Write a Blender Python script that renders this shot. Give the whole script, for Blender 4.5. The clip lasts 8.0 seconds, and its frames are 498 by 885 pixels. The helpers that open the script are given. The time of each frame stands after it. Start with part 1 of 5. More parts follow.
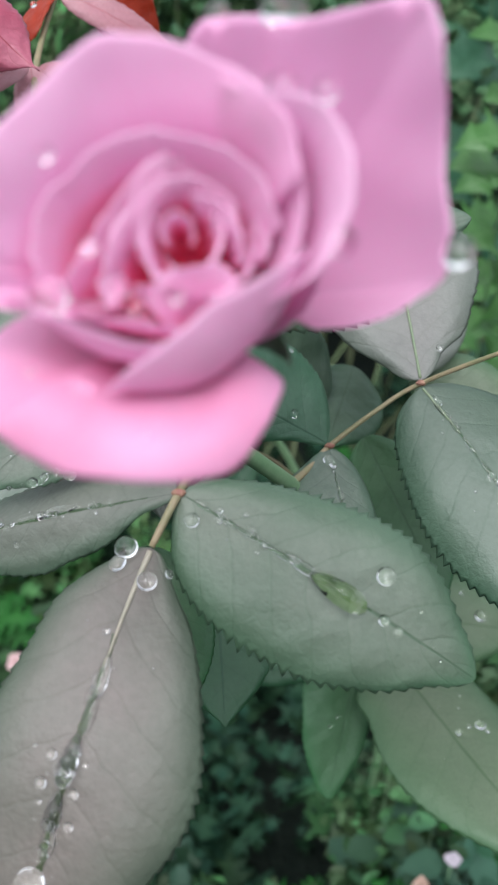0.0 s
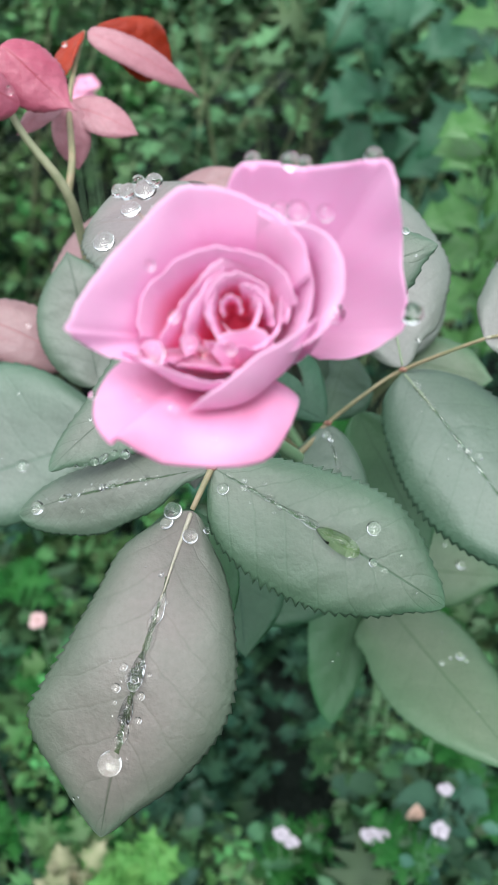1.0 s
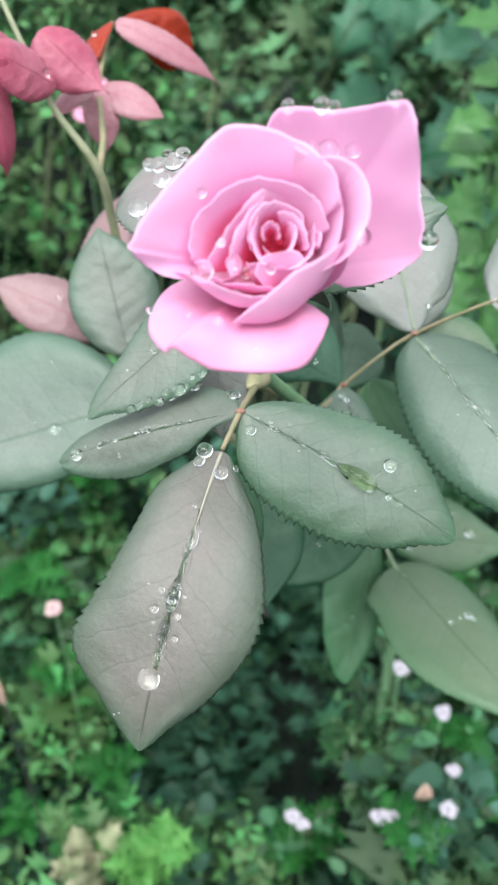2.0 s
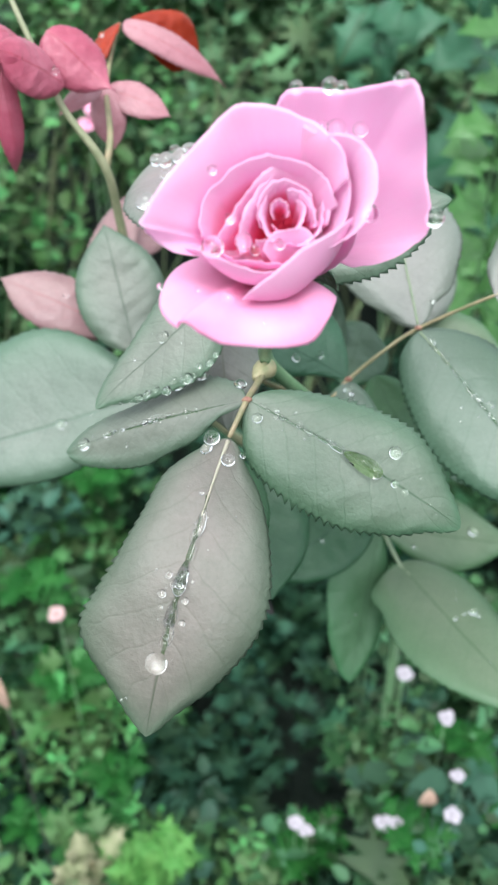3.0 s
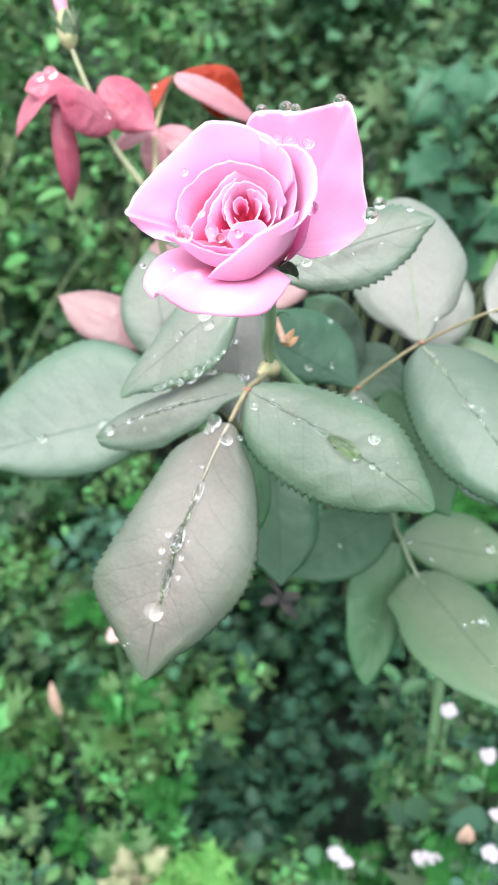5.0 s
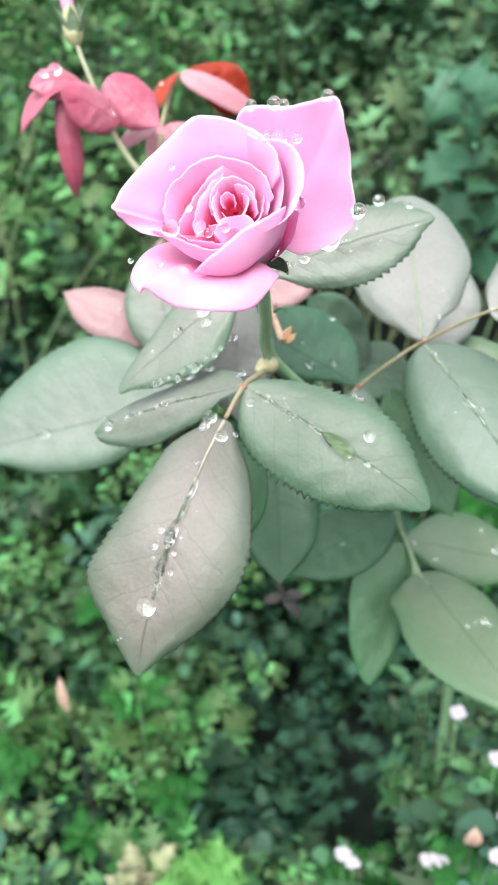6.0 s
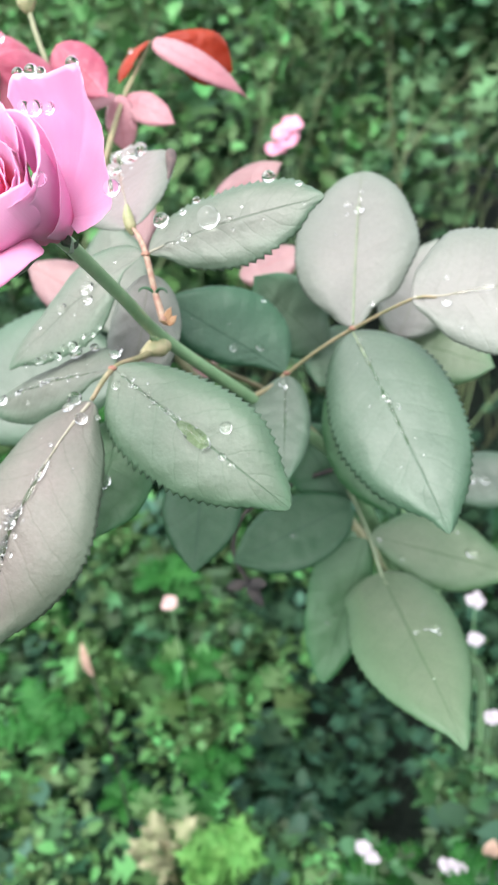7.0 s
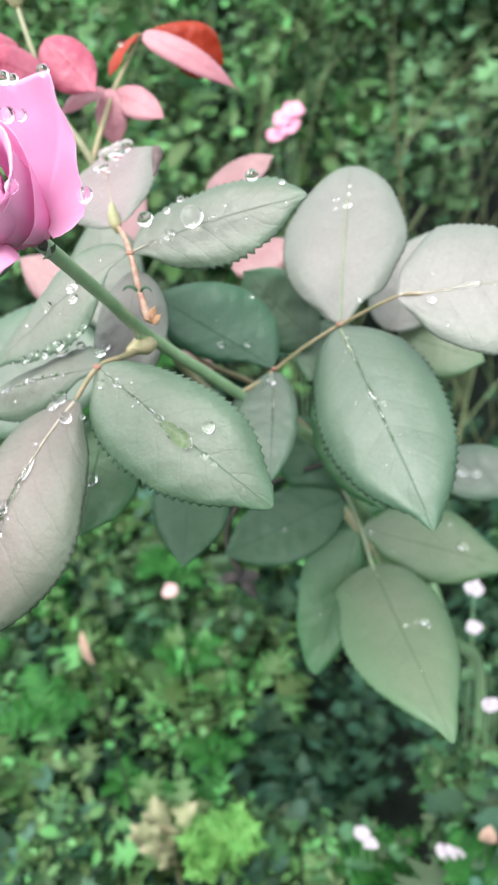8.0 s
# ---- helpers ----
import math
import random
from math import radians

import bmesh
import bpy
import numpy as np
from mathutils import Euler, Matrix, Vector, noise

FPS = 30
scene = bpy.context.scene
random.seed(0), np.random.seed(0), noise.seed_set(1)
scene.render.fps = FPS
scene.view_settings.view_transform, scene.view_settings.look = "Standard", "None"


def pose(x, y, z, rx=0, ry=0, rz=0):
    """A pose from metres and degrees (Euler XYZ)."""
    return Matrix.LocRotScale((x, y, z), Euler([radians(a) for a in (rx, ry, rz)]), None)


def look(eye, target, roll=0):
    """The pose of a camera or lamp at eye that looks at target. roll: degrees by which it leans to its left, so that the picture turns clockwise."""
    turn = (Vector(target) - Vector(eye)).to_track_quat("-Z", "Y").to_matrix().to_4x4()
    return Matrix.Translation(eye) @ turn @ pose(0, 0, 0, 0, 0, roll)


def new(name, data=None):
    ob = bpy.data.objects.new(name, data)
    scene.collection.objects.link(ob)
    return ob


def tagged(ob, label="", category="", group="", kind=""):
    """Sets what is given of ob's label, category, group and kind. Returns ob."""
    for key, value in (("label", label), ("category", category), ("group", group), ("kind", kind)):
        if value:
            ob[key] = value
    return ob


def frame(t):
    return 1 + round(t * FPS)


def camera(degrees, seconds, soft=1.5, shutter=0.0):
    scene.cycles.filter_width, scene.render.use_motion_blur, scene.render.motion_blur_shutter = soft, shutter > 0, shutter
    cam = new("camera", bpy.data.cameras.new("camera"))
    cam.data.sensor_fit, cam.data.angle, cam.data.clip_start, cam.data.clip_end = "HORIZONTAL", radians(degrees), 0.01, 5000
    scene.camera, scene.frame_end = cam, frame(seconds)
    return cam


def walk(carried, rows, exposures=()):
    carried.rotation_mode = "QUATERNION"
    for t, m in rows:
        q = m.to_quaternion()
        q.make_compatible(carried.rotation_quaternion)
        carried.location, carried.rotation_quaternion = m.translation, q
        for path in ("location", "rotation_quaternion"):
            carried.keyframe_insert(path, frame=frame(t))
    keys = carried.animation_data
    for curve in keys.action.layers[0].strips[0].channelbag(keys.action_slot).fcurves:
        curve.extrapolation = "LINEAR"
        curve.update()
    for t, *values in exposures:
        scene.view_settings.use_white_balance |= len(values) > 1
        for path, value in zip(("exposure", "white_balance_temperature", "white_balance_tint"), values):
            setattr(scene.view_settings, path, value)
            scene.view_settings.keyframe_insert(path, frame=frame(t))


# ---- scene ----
cam = camera(30.4, 8.0)
cam.data.dof.use_dof, cam.data.dof.focus_distance, cam.data.dof.aperture_fstop = True, 0.226, 28.0
METRES, EYE, TILT, LEAN, TURN = 0.26, 0.95, -33.0, 0.0, 0.0
ROWS = [
    (0.0, 0, 0, 0, 0, 0, -0),
    (0.5, 0.0019, -0.0442, 0.0208, -0, -0.18, 0.07),
    (1.0, -0.0209, -0.2024, 0.0221, -0.28, -2.31, 1.2),
    (1.5, -0.0436, -0.281, -0.0336, -0.04, -2.04, 1.33),
    (1.7, -0.0443, -0.2821, -0.0371, -0.0256, -1.9311, 1.3273),
    (2.8, -0.0508, -0.2918, -0.0689, 0.1072, -0.9268, 1.3024),
    (3.0, -0.0514, -0.2927, -0.072, 0.12, -0.83, 1.3),
    (3.5, -0.0654, -0.3252, -0.1193, 0.25, 1.38, 1.18),
    (4.0, -0.0185, -0.4142, -0.1486, 2.57, 2.63, 0.38),
    (4.5, 0.0474, -0.428, -0.1615, 4.99, 2.82, -0.69),
    (4.7, 0.0486, -0.4278, -0.1616, 5.0362, 2.8182, -0.7134),
    (5.8, 0.0857, -0.4221, -0.1654, 6.5223, 2.7603, -1.4661),
    (6.0, 0.0859, -0.4221, -0.1654, 6.53, 2.76, -1.47),
    (6.5, 0.2593, -0.3655, -0.1712, 11.65, 2.04, -3.93),
    (7.0, 0.4042, -0.3097, -0.1267, 15.17, 0.63, -5.1),
    (7.5, 0.4241, -0.3078, -0.1151, 15.52, -0.02, -5.07),
    (8.0, 0.4315, -0.3083, -0.1067, 15.62, -0.41, -5.02),
]
EXPOSURES = [(0.0, 0.06, 6150, 10), (1.0, 0.40, 6150, 5), (1.5, 0.54, 6150, 3), (3.0, 0.64, 6150, 3), (3.5, 0.72, 6150, 3), (4.0, 0.92, 6200, 4), (6.0, 1.0, 6400, 7), (8.0, 0.92, 6500, 9)]
walk(cam, [(t, pose(0, 0, EYE, TILT, LEAN, TURN) @ pose(METRES * x, METRES * y, METRES * z, 90 + pitch, roll, yaw)) for t, x, y, z, yaw, pitch, roll in ROWS],
     exposures=EXPOSURES)

# ---- world, sun, exposure ----
world = bpy.data.worlds.new("sky")
scene.world = world
world.use_nodes = True
wn = world.node_tree
wn.nodes.clear()
sky = wn.nodes.new("ShaderNodeTexSky")
sky.sky_type, sky.sun_disc = "NISHITA", False
sky.sun_elevation, sky.sun_rotation = radians(62), radians(200)
sky.dust_density, sky.air_density = 4.0, 1.0
pale = wn.nodes.new("ShaderNodeHueSaturation")          # the cloud layer takes most of the blue out
pale.inputs["Saturation"].default_value = 0.22
bg = wn.nodes.new("ShaderNodeBackground")
bg.inputs["Strength"].default_value = 0.28
wout = wn.nodes.new("ShaderNodeOutputWorld")
wn.links.new(sky.outputs[0], pale.inputs["Color"])
wn.links.new(pale.outputs[0], bg.inputs["Color"])
wn.links.new(bg.outputs[0], wout.inputs["Surface"])

sun = new("sun", bpy.data.lights.new("sun", "SUN"))
sun.data.energy, sun.data.angle, sun.data.color = 0.75, radians(24), (1.0, 0.97, 0.93)
sun.matrix_world = look((0.6, -1.6, 4.0), (0, 0.15, 0.85))


# ---- materials ----
def nodes_of(name):
    m = bpy.data.materials.new(name)
    m.use_nodes = True
    nt = m.node_tree
    nt.nodes.clear()
    return m, nt


def node(nt, kind, **values):
    n = nt.nodes.new(kind)
    for key, value in values.items():
        n.inputs[key].default_value = value
    return n


def calc(nt, op, a, b=None, c=None):
    n = nt.nodes.new("ShaderNodeMath")
    n.operation = op
    for i, v in enumerate((a, b, c)):
        if v is None:
            continue
        if isinstance(v, (int, float)):
            n.inputs[i].default_value = v
        else:
            nt.links.new(v, n.inputs[i])
    return n.outputs[0]


def blend(nt, fac, a, b):
    n = nt.nodes.new("ShaderNodeMix")
    n.data_type = "RGBA"
    for sock, v in ((n.inputs[0], fac), (n.inputs[6], a), (n.inputs[7], b)):
        if isinstance(v, (int, float)):
            sock.default_value = v
        elif isinstance(v, tuple):
            sock.default_value = (*v[:3], 1.0)
        else:
            nt.links.new(v, sock)
    return n.outputs[2]


def ramp(nt, fac, stops):
    n = nt.nodes.new("ShaderNodeValToRGB")
    while len(n.color_ramp.elements) < len(stops):
        n.color_ramp.elements.new(0.5)
    for e, (p, c) in zip(n.color_ramp.elements, stops):
        e.position, e.color = p, (*c, 1.0)
    nt.links.new(fac, n.inputs[0])
    return n.outputs[0]


def noise_of(nt, scale, detail=3.0, rough=0.55, coords=None):
    n = node(nt, "ShaderNodeTexNoise", Scale=scale, Detail=detail, Roughness=rough)
    if coords is None:
        coords = nt.nodes.new("ShaderNodeTexCoord").outputs["Object"]
    nt.links.new(coords, n.inputs["Vector"])
    return n.outputs["Fac"]


def leaf_material(name, tone, tint, vein, rough=0.48, coat=0.3, through_light=0.18, veins=8.0, wet=None, quilt=0.9, gloss=0.5, margin_shade=0.72, spot=None):
    """A rose leaflet: mottled blade, feathered side veins and a pale midrib, waxy gloss, some light through it."""
    m, nt = nodes_of(name)
    uv = nt.nodes.new("ShaderNodeUVMap").outputs[0]
    sep = nt.nodes.new("ShaderNodeSeparateXYZ")
    nt.links.new(uv, sep.inputs[0])
    u, v = sep.outputs[0], sep.outputs[1]
    side = calc(nt, "ABSOLUTE", calc(nt, "SUBTRACT", calc(nt, "MULTIPLY", v, 2.0), 1.0))
    wob = calc(nt, "MULTIPLY", noise_of(nt, 90, 2.0), 0.5)
    phase = calc(nt, "ADD", calc(nt, "SUBTRACT", calc(nt, "MULTIPLY", u, veins), calc(nt, "MULTIPLY", side, 1.5)), wob)
    tri_wave = calc(nt, "ABSOLUTE", calc(nt, "SUBTRACT", calc(nt, "FRACT", phase), 0.5))
    line = calc(nt, "MAXIMUM", calc(nt, "SUBTRACT", 1.0, calc(nt, "MULTIPLY", tri_wave, 16.0)), 0.0)
    mid = calc(nt, "MAXIMUM", calc(nt, "SUBTRACT", 1.0, calc(nt, "MULTIPLY", side, 30.0)), 0.0)
    cell = nt.nodes.new("ShaderNodeTexVoronoi")
    cell.feature = "DISTANCE_TO_EDGE"
    cell.inputs["Scale"].default_value = 420
    nt.links.new(nt.nodes.new("ShaderNodeTexCoord").outputs["Object"], cell.inputs["Vector"])
    net = calc(nt, "MINIMUM", calc(nt, "MULTIPLY", cell.outputs["Distance"], 6.0), 1.0)
    rnd = nt.nodes.new("ShaderNodeObjectInfo").outputs["Random"]
    patch = noise_of(nt, 45, 4.0)
    fine = noise_of(nt, 700, 3.0)
    col = blend(nt, ramp(nt, patch, [(0.3, (0, 0, 0)), (0.7, (1, 1, 1))]), tone, tint)
    col = blend(nt, calc(nt, "MULTIPLY", fine, 0.45), col, tuple(c * 0.45 for c in tone))
    col = blend(nt, calc(nt, "MULTIPLY", line, 0.15), col, vein)
    col = blend(nt, calc(nt, "MULTIPLY", mid, 0.7), col, vein)
    # greener margin, darkened where edges curve from the sky: shade put into the colour
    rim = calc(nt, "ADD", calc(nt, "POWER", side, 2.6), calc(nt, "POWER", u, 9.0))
    rim = calc(nt, "MULTIPLY", calc(nt, "MINIMUM", calc(nt, "MULTIPLY", rim, calc(nt, "ADD", patch, 0.45)), 1.0), margin_shade)
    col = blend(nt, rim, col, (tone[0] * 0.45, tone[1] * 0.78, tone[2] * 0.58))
    soak = 0.0
    if wet:                                             # where water has run along the midrib the waxy bloom is gone and the green shows
        w0, w1, reach, wet_tone = wet
        ragged = calc(nt, "MULTIPLY", noise_of(nt, 260, 5.0, 0.75), reach * 3.4)
        inside = calc(nt, "GREATER_THAN", calc(nt, "SUBTRACT", ragged, side), reach * 1.35)
        along = calc(nt, "MULTIPLY", calc(nt, "GREATER_THAN", u, w0), calc(nt, "LESS_THAN", u, w1))
        soak = calc(nt, "MULTIPLY", inside, along)
        col = blend(nt, calc(nt, "MULTIPLY", soak, 0.75), col, wet_tone)
    if spot:                                            # the wetted green under one long drop
        su, du, dv, spot_tone = spot
        e1, e2 = calc(nt, "DIVIDE", calc(nt, "SUBTRACT", u, su), du), calc(nt, "DIVIDE", side, dv)
        near = calc(nt, "LESS_THAN", calc(nt, "ADD", calc(nt, "MULTIPLY", e1, e1), calc(nt, "MULTIPLY", e2, e2)), 1.0)
        col = blend(nt, calc(nt, "MULTIPLY", near, 0.8), col, spot_tone)
    hsv = node(nt, "ShaderNodeHueSaturation", Saturation=1.14)
    nt.links.new(col, hsv.inputs["Color"])
    nt.links.new(calc(nt, "ADD", calc(nt, "MULTIPLY", rnd, 0.2), 0.83), hsv.inputs["Value"])
    height = calc(nt, "ADD", calc(nt, "MULTIPLY", calc(nt, "SUBTRACT", calc(nt, "ADD", calc(nt, "MULTIPLY", line, 0.28), mid), calc(nt, "MULTIPLY", tri_wave, quilt)), -0.5),
                  calc(nt, "ADD", calc(nt, "ADD", calc(nt, "MULTIPLY", noise_of(nt, 110, 2.0, 0.5), 1.1), calc(nt, "MULTIPLY", noise_of(nt, 260, 3.0, 0.6), 0.9)), calc(nt, "ADD", calc(nt, "MULTIPLY", net, calc(nt, "MULTIPLY", side, 0.10)), calc(nt, "MULTIPLY", fine, 0.35))))
    bump = node(nt, "ShaderNodeBump", Strength=0.48, Distance=0.0010)
    nt.links.new(height, bump.inputs["Height"])
    p = node(nt, "ShaderNodeBsdfPrincipled", Roughness=rough, **{"Specular IOR Level": gloss, "Coat Weight": coat, "Coat Roughness": 0.45, "Coat IOR": 1.45})
    nt.links.new(hsv.outputs[0], p.inputs["Base Color"])
    nt.links.new(bump.outputs[0], p.inputs["Normal"])
    nt.links.new(calc(nt, "SUBTRACT", calc(nt, "ADD", calc(nt, "MULTIPLY", patch, 0.2), rough - 0.1), calc(nt, "MULTIPLY", soak, 0.28)), p.inputs["Roughness"])
    t = node(nt, "ShaderNodeBsdfTranslucent")
    nt.links.new(hsv.outputs[0], t.inputs["Color"])
    mix = node(nt, "ShaderNodeMixShader", Fac=through_light)
    nt.links.new(p.outputs[0], mix.inputs[1])
    nt.links.new(t.outputs[0], mix.inputs[2])
    nt.links.new(mix.outputs[0], nt.nodes.new("ShaderNodeOutputMaterial").inputs["Surface"])
    return m


def plain_material(name, tone, tint, scale=200.0, rough=0.5, bump=0.3, depth=0.0004, coat=0.0, island=0.0, gloss=0.5):
    """Two-tone noise surface; island: how far separate pieces differ in brightness."""
    m, nt = nodes_of(name)
    big, fine = noise_of(nt, scale, 3.0), noise_of(nt, scale * 6, 2.0)
    col = blend(nt, ramp(nt, big, [(0.35, (0, 0, 0)), (0.65, (1, 1, 1))]), tone, tint)
    p = node(nt, "ShaderNodeBsdfPrincipled", Roughness=rough, **{"Specular IOR Level": gloss, "Coat Weight": coat, "Coat Roughness": 0.3})
    if island:
        rnd = nt.nodes.new("ShaderNodeNewGeometry").outputs["Random Per Island"]
        hsv = node(nt, "ShaderNodeHueSaturation")
        nt.links.new(col, hsv.inputs["Color"])
        nt.links.new(calc(nt, "ADD", calc(nt, "MULTIPLY", calc(nt, "MULTIPLY", rnd, rnd), island * 1.5), 1.0 - island / 2), hsv.inputs["Value"])
        nt.links.new(calc(nt, "ADD", calc(nt, "MULTIPLY", rnd, 0.06), 0.47), hsv.inputs["Hue"])
        col = hsv.outputs[0]
    nt.links.new(col, p.inputs["Base Color"])
    b = node(nt, "ShaderNodeBump", Strength=bump, Distance=depth)
    nt.links.new(calc(nt, "ADD", big, fine), b.inputs["Height"])
    nt.links.new(b.outputs[0], p.inputs["Normal"])
    nt.links.new(p.outputs[0], nt.nodes.new("ShaderNodeOutputMaterial").inputs["Surface"])
    return m


def petal_material():
    m, nt = nodes_of("rose_petal")
    uv = nt.nodes.new("ShaderNodeUVMap").outputs[0]
    sep = nt.nodes.new("ShaderNodeSeparateXYZ")
    nt.links.new(uv, sep.inputs[0])
    stretch = node(nt, "ShaderNodeMapping")
    stretch.inputs["Scale"].default_value = (2.0, 34.0, 1.0)
    nt.links.new(uv, stretch.inputs["Vector"])
    streak = noise_of(nt, 1.0, 4.0, 0.6, stretch.outputs[0])
    blotch = noise_of(nt, 70, 3.0)
    along = calc(nt, "ADD", sep.outputs[0], calc(nt, "MULTIPLY", calc(nt, "SUBTRACT", blotch, 0.5), 0.25))
    col = ramp(nt, along, [(0.0, (0.86, 0.05, 0.14)), (0.35, (0.91, 0.20, 0.42)), (0.64, (0.94, 0.57, 0.80)), (1.0, (0.93, 0.66, 0.84))])
    col = blend(nt, calc(nt, "MULTIPLY", streak, 0.22), col, (0.85, 0.33, 0.57))
    p = node(nt, "ShaderNodeBsdfPrincipled", Roughness=0.55, **{"Sheen Weight": 0.05, "Sheen Roughness": 0.4})
    nt.links.new(col, p.inputs["Base Color"])
    b = node(nt, "ShaderNodeBump", Strength=0.35, Distance=0.0005)
    nt.links.new(calc(nt, "ADD", streak, calc(nt, "MULTIPLY", noise_of(nt, 900, 2.0), 0.4)), b.inputs["Height"])
    nt.links.new(b.outputs[0], p.inputs["Normal"])
    t = node(nt, "ShaderNodeBsdfTranslucent")
    nt.links.new(col, t.inputs["Color"])
    mix = node(nt, "ShaderNodeMixShader", Fac=0.5)
    nt.links.new(p.outputs[0], mix.inputs[1])
    nt.links.new(t.outputs[0], mix.inputs[2])
    nt.links.new(mix.outputs[0], nt.nodes.new("ShaderNodeOutputMaterial").inputs["Surface"])
    return m


def water_material():
    m, nt = nodes_of("water")
    p = node(nt, "ShaderNodeBsdfPrincipled", Roughness=0.0, IOR=1.36, **{"Transmission Weight": 1.0, "Base Color": (1, 1, 1, 1)})
    nt.links.new(p.outputs[0], nt.nodes.new("ShaderNodeOutputMaterial").inputs["Surface"])
    return m


GREEN = leaf_material("leaf_green", (0.130, 0.176, 0.128), (0.195, 0.224, 0.180), (0.05, 0.10, 0.055), wet=(0.06, 0.62, 0.035, (0.03, 0.07, 0.022)), spot=(0.51, 0.08, 0.115, (0.10, 0.17, 0.06)))
BRONZE = leaf_material("leaf_bronze", (0.156, 0.158, 0.134), (0.228, 0.196, 0.182), (0.055, 0.067, 0.043), coat=0.22, gloss=0.42, wet=(0.20, 0.72, 0.06, (0.035, 0.06, 0.02)))
DEEP_GREEN = leaf_material("leaf_deep_green", (0.118, 0.166, 0.126), (0.172, 0.214, 0.174), (0.04, 0.085, 0.05), wet=(0.04, 0.62, 0.035, (0.03, 0.07, 0.025)))
MID_GREEN = leaf_material("leaf_mid_green", (0.09, 0.185, 0.095), (0.125, 0.22, 0.125), (0.04, 0.10, 0.045), coat=0.25)
LILAC = leaf_material("leaf_lilac_grey", (0.27, 0.235, 0.235), (0.33, 0.27, 0.275), (0.26, 0.17, 0.13), veins=6.0)
PLAIN_GREEN = leaf_material("leaf_dull_green", (0.105, 0.17, 0.115), (0.145, 0.21, 0.145), (0.06, 0.11, 0.06))
GREEN_PALE = leaf_material("leaf_soft_green", (0.124, 0.164, 0.129), (0.174, 0.202, 0.172), (0.075, 0.12, 0.085))
GREY = leaf_material("leaf_grey_green", (0.166, 0.188, 0.156), (0.218, 0.226, 0.195), (0.07, 0.10, 0.07))
GREY_WET = leaf_material("leaf_grey_green_wet", (0.166, 0.188, 0.156), (0.218, 0.226, 0.195), (0.07, 0.10, 0.07), wet=(0.1, 0.75, 0.06, (0.035, 0.07, 0.025)))
PALE = leaf_material("leaf_pale", (0.236, 0.240, 0.222), (0.270, 0.260, 0.246), (0.17, 0.18, 0.13), margin_shade=0.4)
# darker green for the low leaflets, their shade put into the colour
DARK = leaf_material("leaf_dark_shade", (0.045, 0.118, 0.062), (0.072, 0.150, 0.086), (0.02, 0.07, 0.04), coat=0.25, through_light=0.28, margin_shade=0.4)
TEAL = leaf_material("leaf_teal_green", (0.062, 0.140, 0.088), (0.092, 0.175, 0.115), (0.03, 0.08, 0.05), coat=0.25, through_light=0.25, margin_shade=0.4)
LIME = leaf_material("leaf_lime", (0.158, 0.224, 0.138), (0.208, 0.262, 0.176), (0.06, 0.12, 0.05), coat=0.35, through_light=0.25)
RED = leaf_material("leaf_young_red", (0.40, 0.090, 0.140), (0.50, 0.185, 0.245), (0.30, 0.05, 0.06), rough=0.4, veins=5.0, quilt=0.5, margin_shade=0.15)
FRESH = leaf_material("leaf_fresh", (0.07, 0.185, 0.05), (0.11, 0.245, 0.08), (0.16, 0.28, 0.12))
DUSTY = leaf_material("leaf_dusty_pink", (0.34, 0.20, 0.215), (0.42, 0.27, 0.275), (0.36, 0.14, 0.15), veins=5.0, quilt=0.6, margin_shade=0.15)
BLUE_LEAF = leaf_material("leaf_blue_green", (0.052, 0.14, 0.08), (0.085, 0.19, 0.115), (0.05, 0.11, 0.06), gloss=0.3, coat=0.1)
PINK = leaf_material("leaf_young_pink", (0.47, 0.215, 0.255), (0.55, 0.30, 0.335), (0.45, 0.12, 0.13), veins=5.0, quilt=0.5, margin_shade=0.15)
ORANGE = leaf_material("leaf_young_orange", (0.46, 0.07, 0.05), (0.55, 0.12, 0.08), (0.30, 0.05, 0.04), through_light=0.4, veins=5.0, quilt=0.5, margin_shade=0.15)
LOBED = leaf_material("leaf_lobed_weed", (0.022, 0.10, 0.024), (0.045, 0.145, 0.04), (0.05, 0.13, 0.04), rough=0.6, coat=0.0, gloss=0.25)
PETAL = petal_material()
WATER = water_material()
OLIVE = plain_material("stem_olive", (0.19, 0.205, 0.115), (0.26, 0.26, 0.16), 180, 0.5, 0.3)
STEM = plain_material("stem_green", (0.145, 0.27, 0.135), (0.20, 0.325, 0.175), 120, 0.45, 0.2, coat=0.3)
RIB = plain_material("rib_green", (0.17, 0.23, 0.14), (0.22, 0.27, 0.17), 220, 0.5, 0.2)
RIB_WARM = plain_material("rib_tan", (0.30, 0.29, 0.22), (0.36, 0.33, 0.26), 220, 0.5, 0.2)
STALK = plain_material("stalk_tan", (0.19, 0.185, 0.095), (0.27, 0.215, 0.13), 220, 0.5, 0.3)
STALK_RED = plain_material("stalk_red", (0.27, 0.135, 0.105), (0.36, 0.27, 0.20), 420, 0.55, 0.6)
CUP = plain_material("stipule_pale", (0.24, 0.26, 0.13), (0.38, 0.33, 0.20), 260, 0.5, 0.3)
HUSK = plain_material("husk_orange", (0.42, 0.21, 0.11), (0.52, 0.34, 0.21), 300, 0.6, 0.4)
RUST = plain_material("withered_rust", (0.26, 0.075, 0.04), (0.34, 0.13, 0.07), 300, 0.6, 0.4)
PEACH = plain_material("withered_peach", (0.42, 0.27, 0.21), (0.52, 0.36, 0.29), 200, 0.6, 0.4)
# near-black soil: the deep shade between weeds is put into its colour
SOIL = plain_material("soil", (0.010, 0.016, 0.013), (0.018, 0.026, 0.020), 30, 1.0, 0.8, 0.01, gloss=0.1)
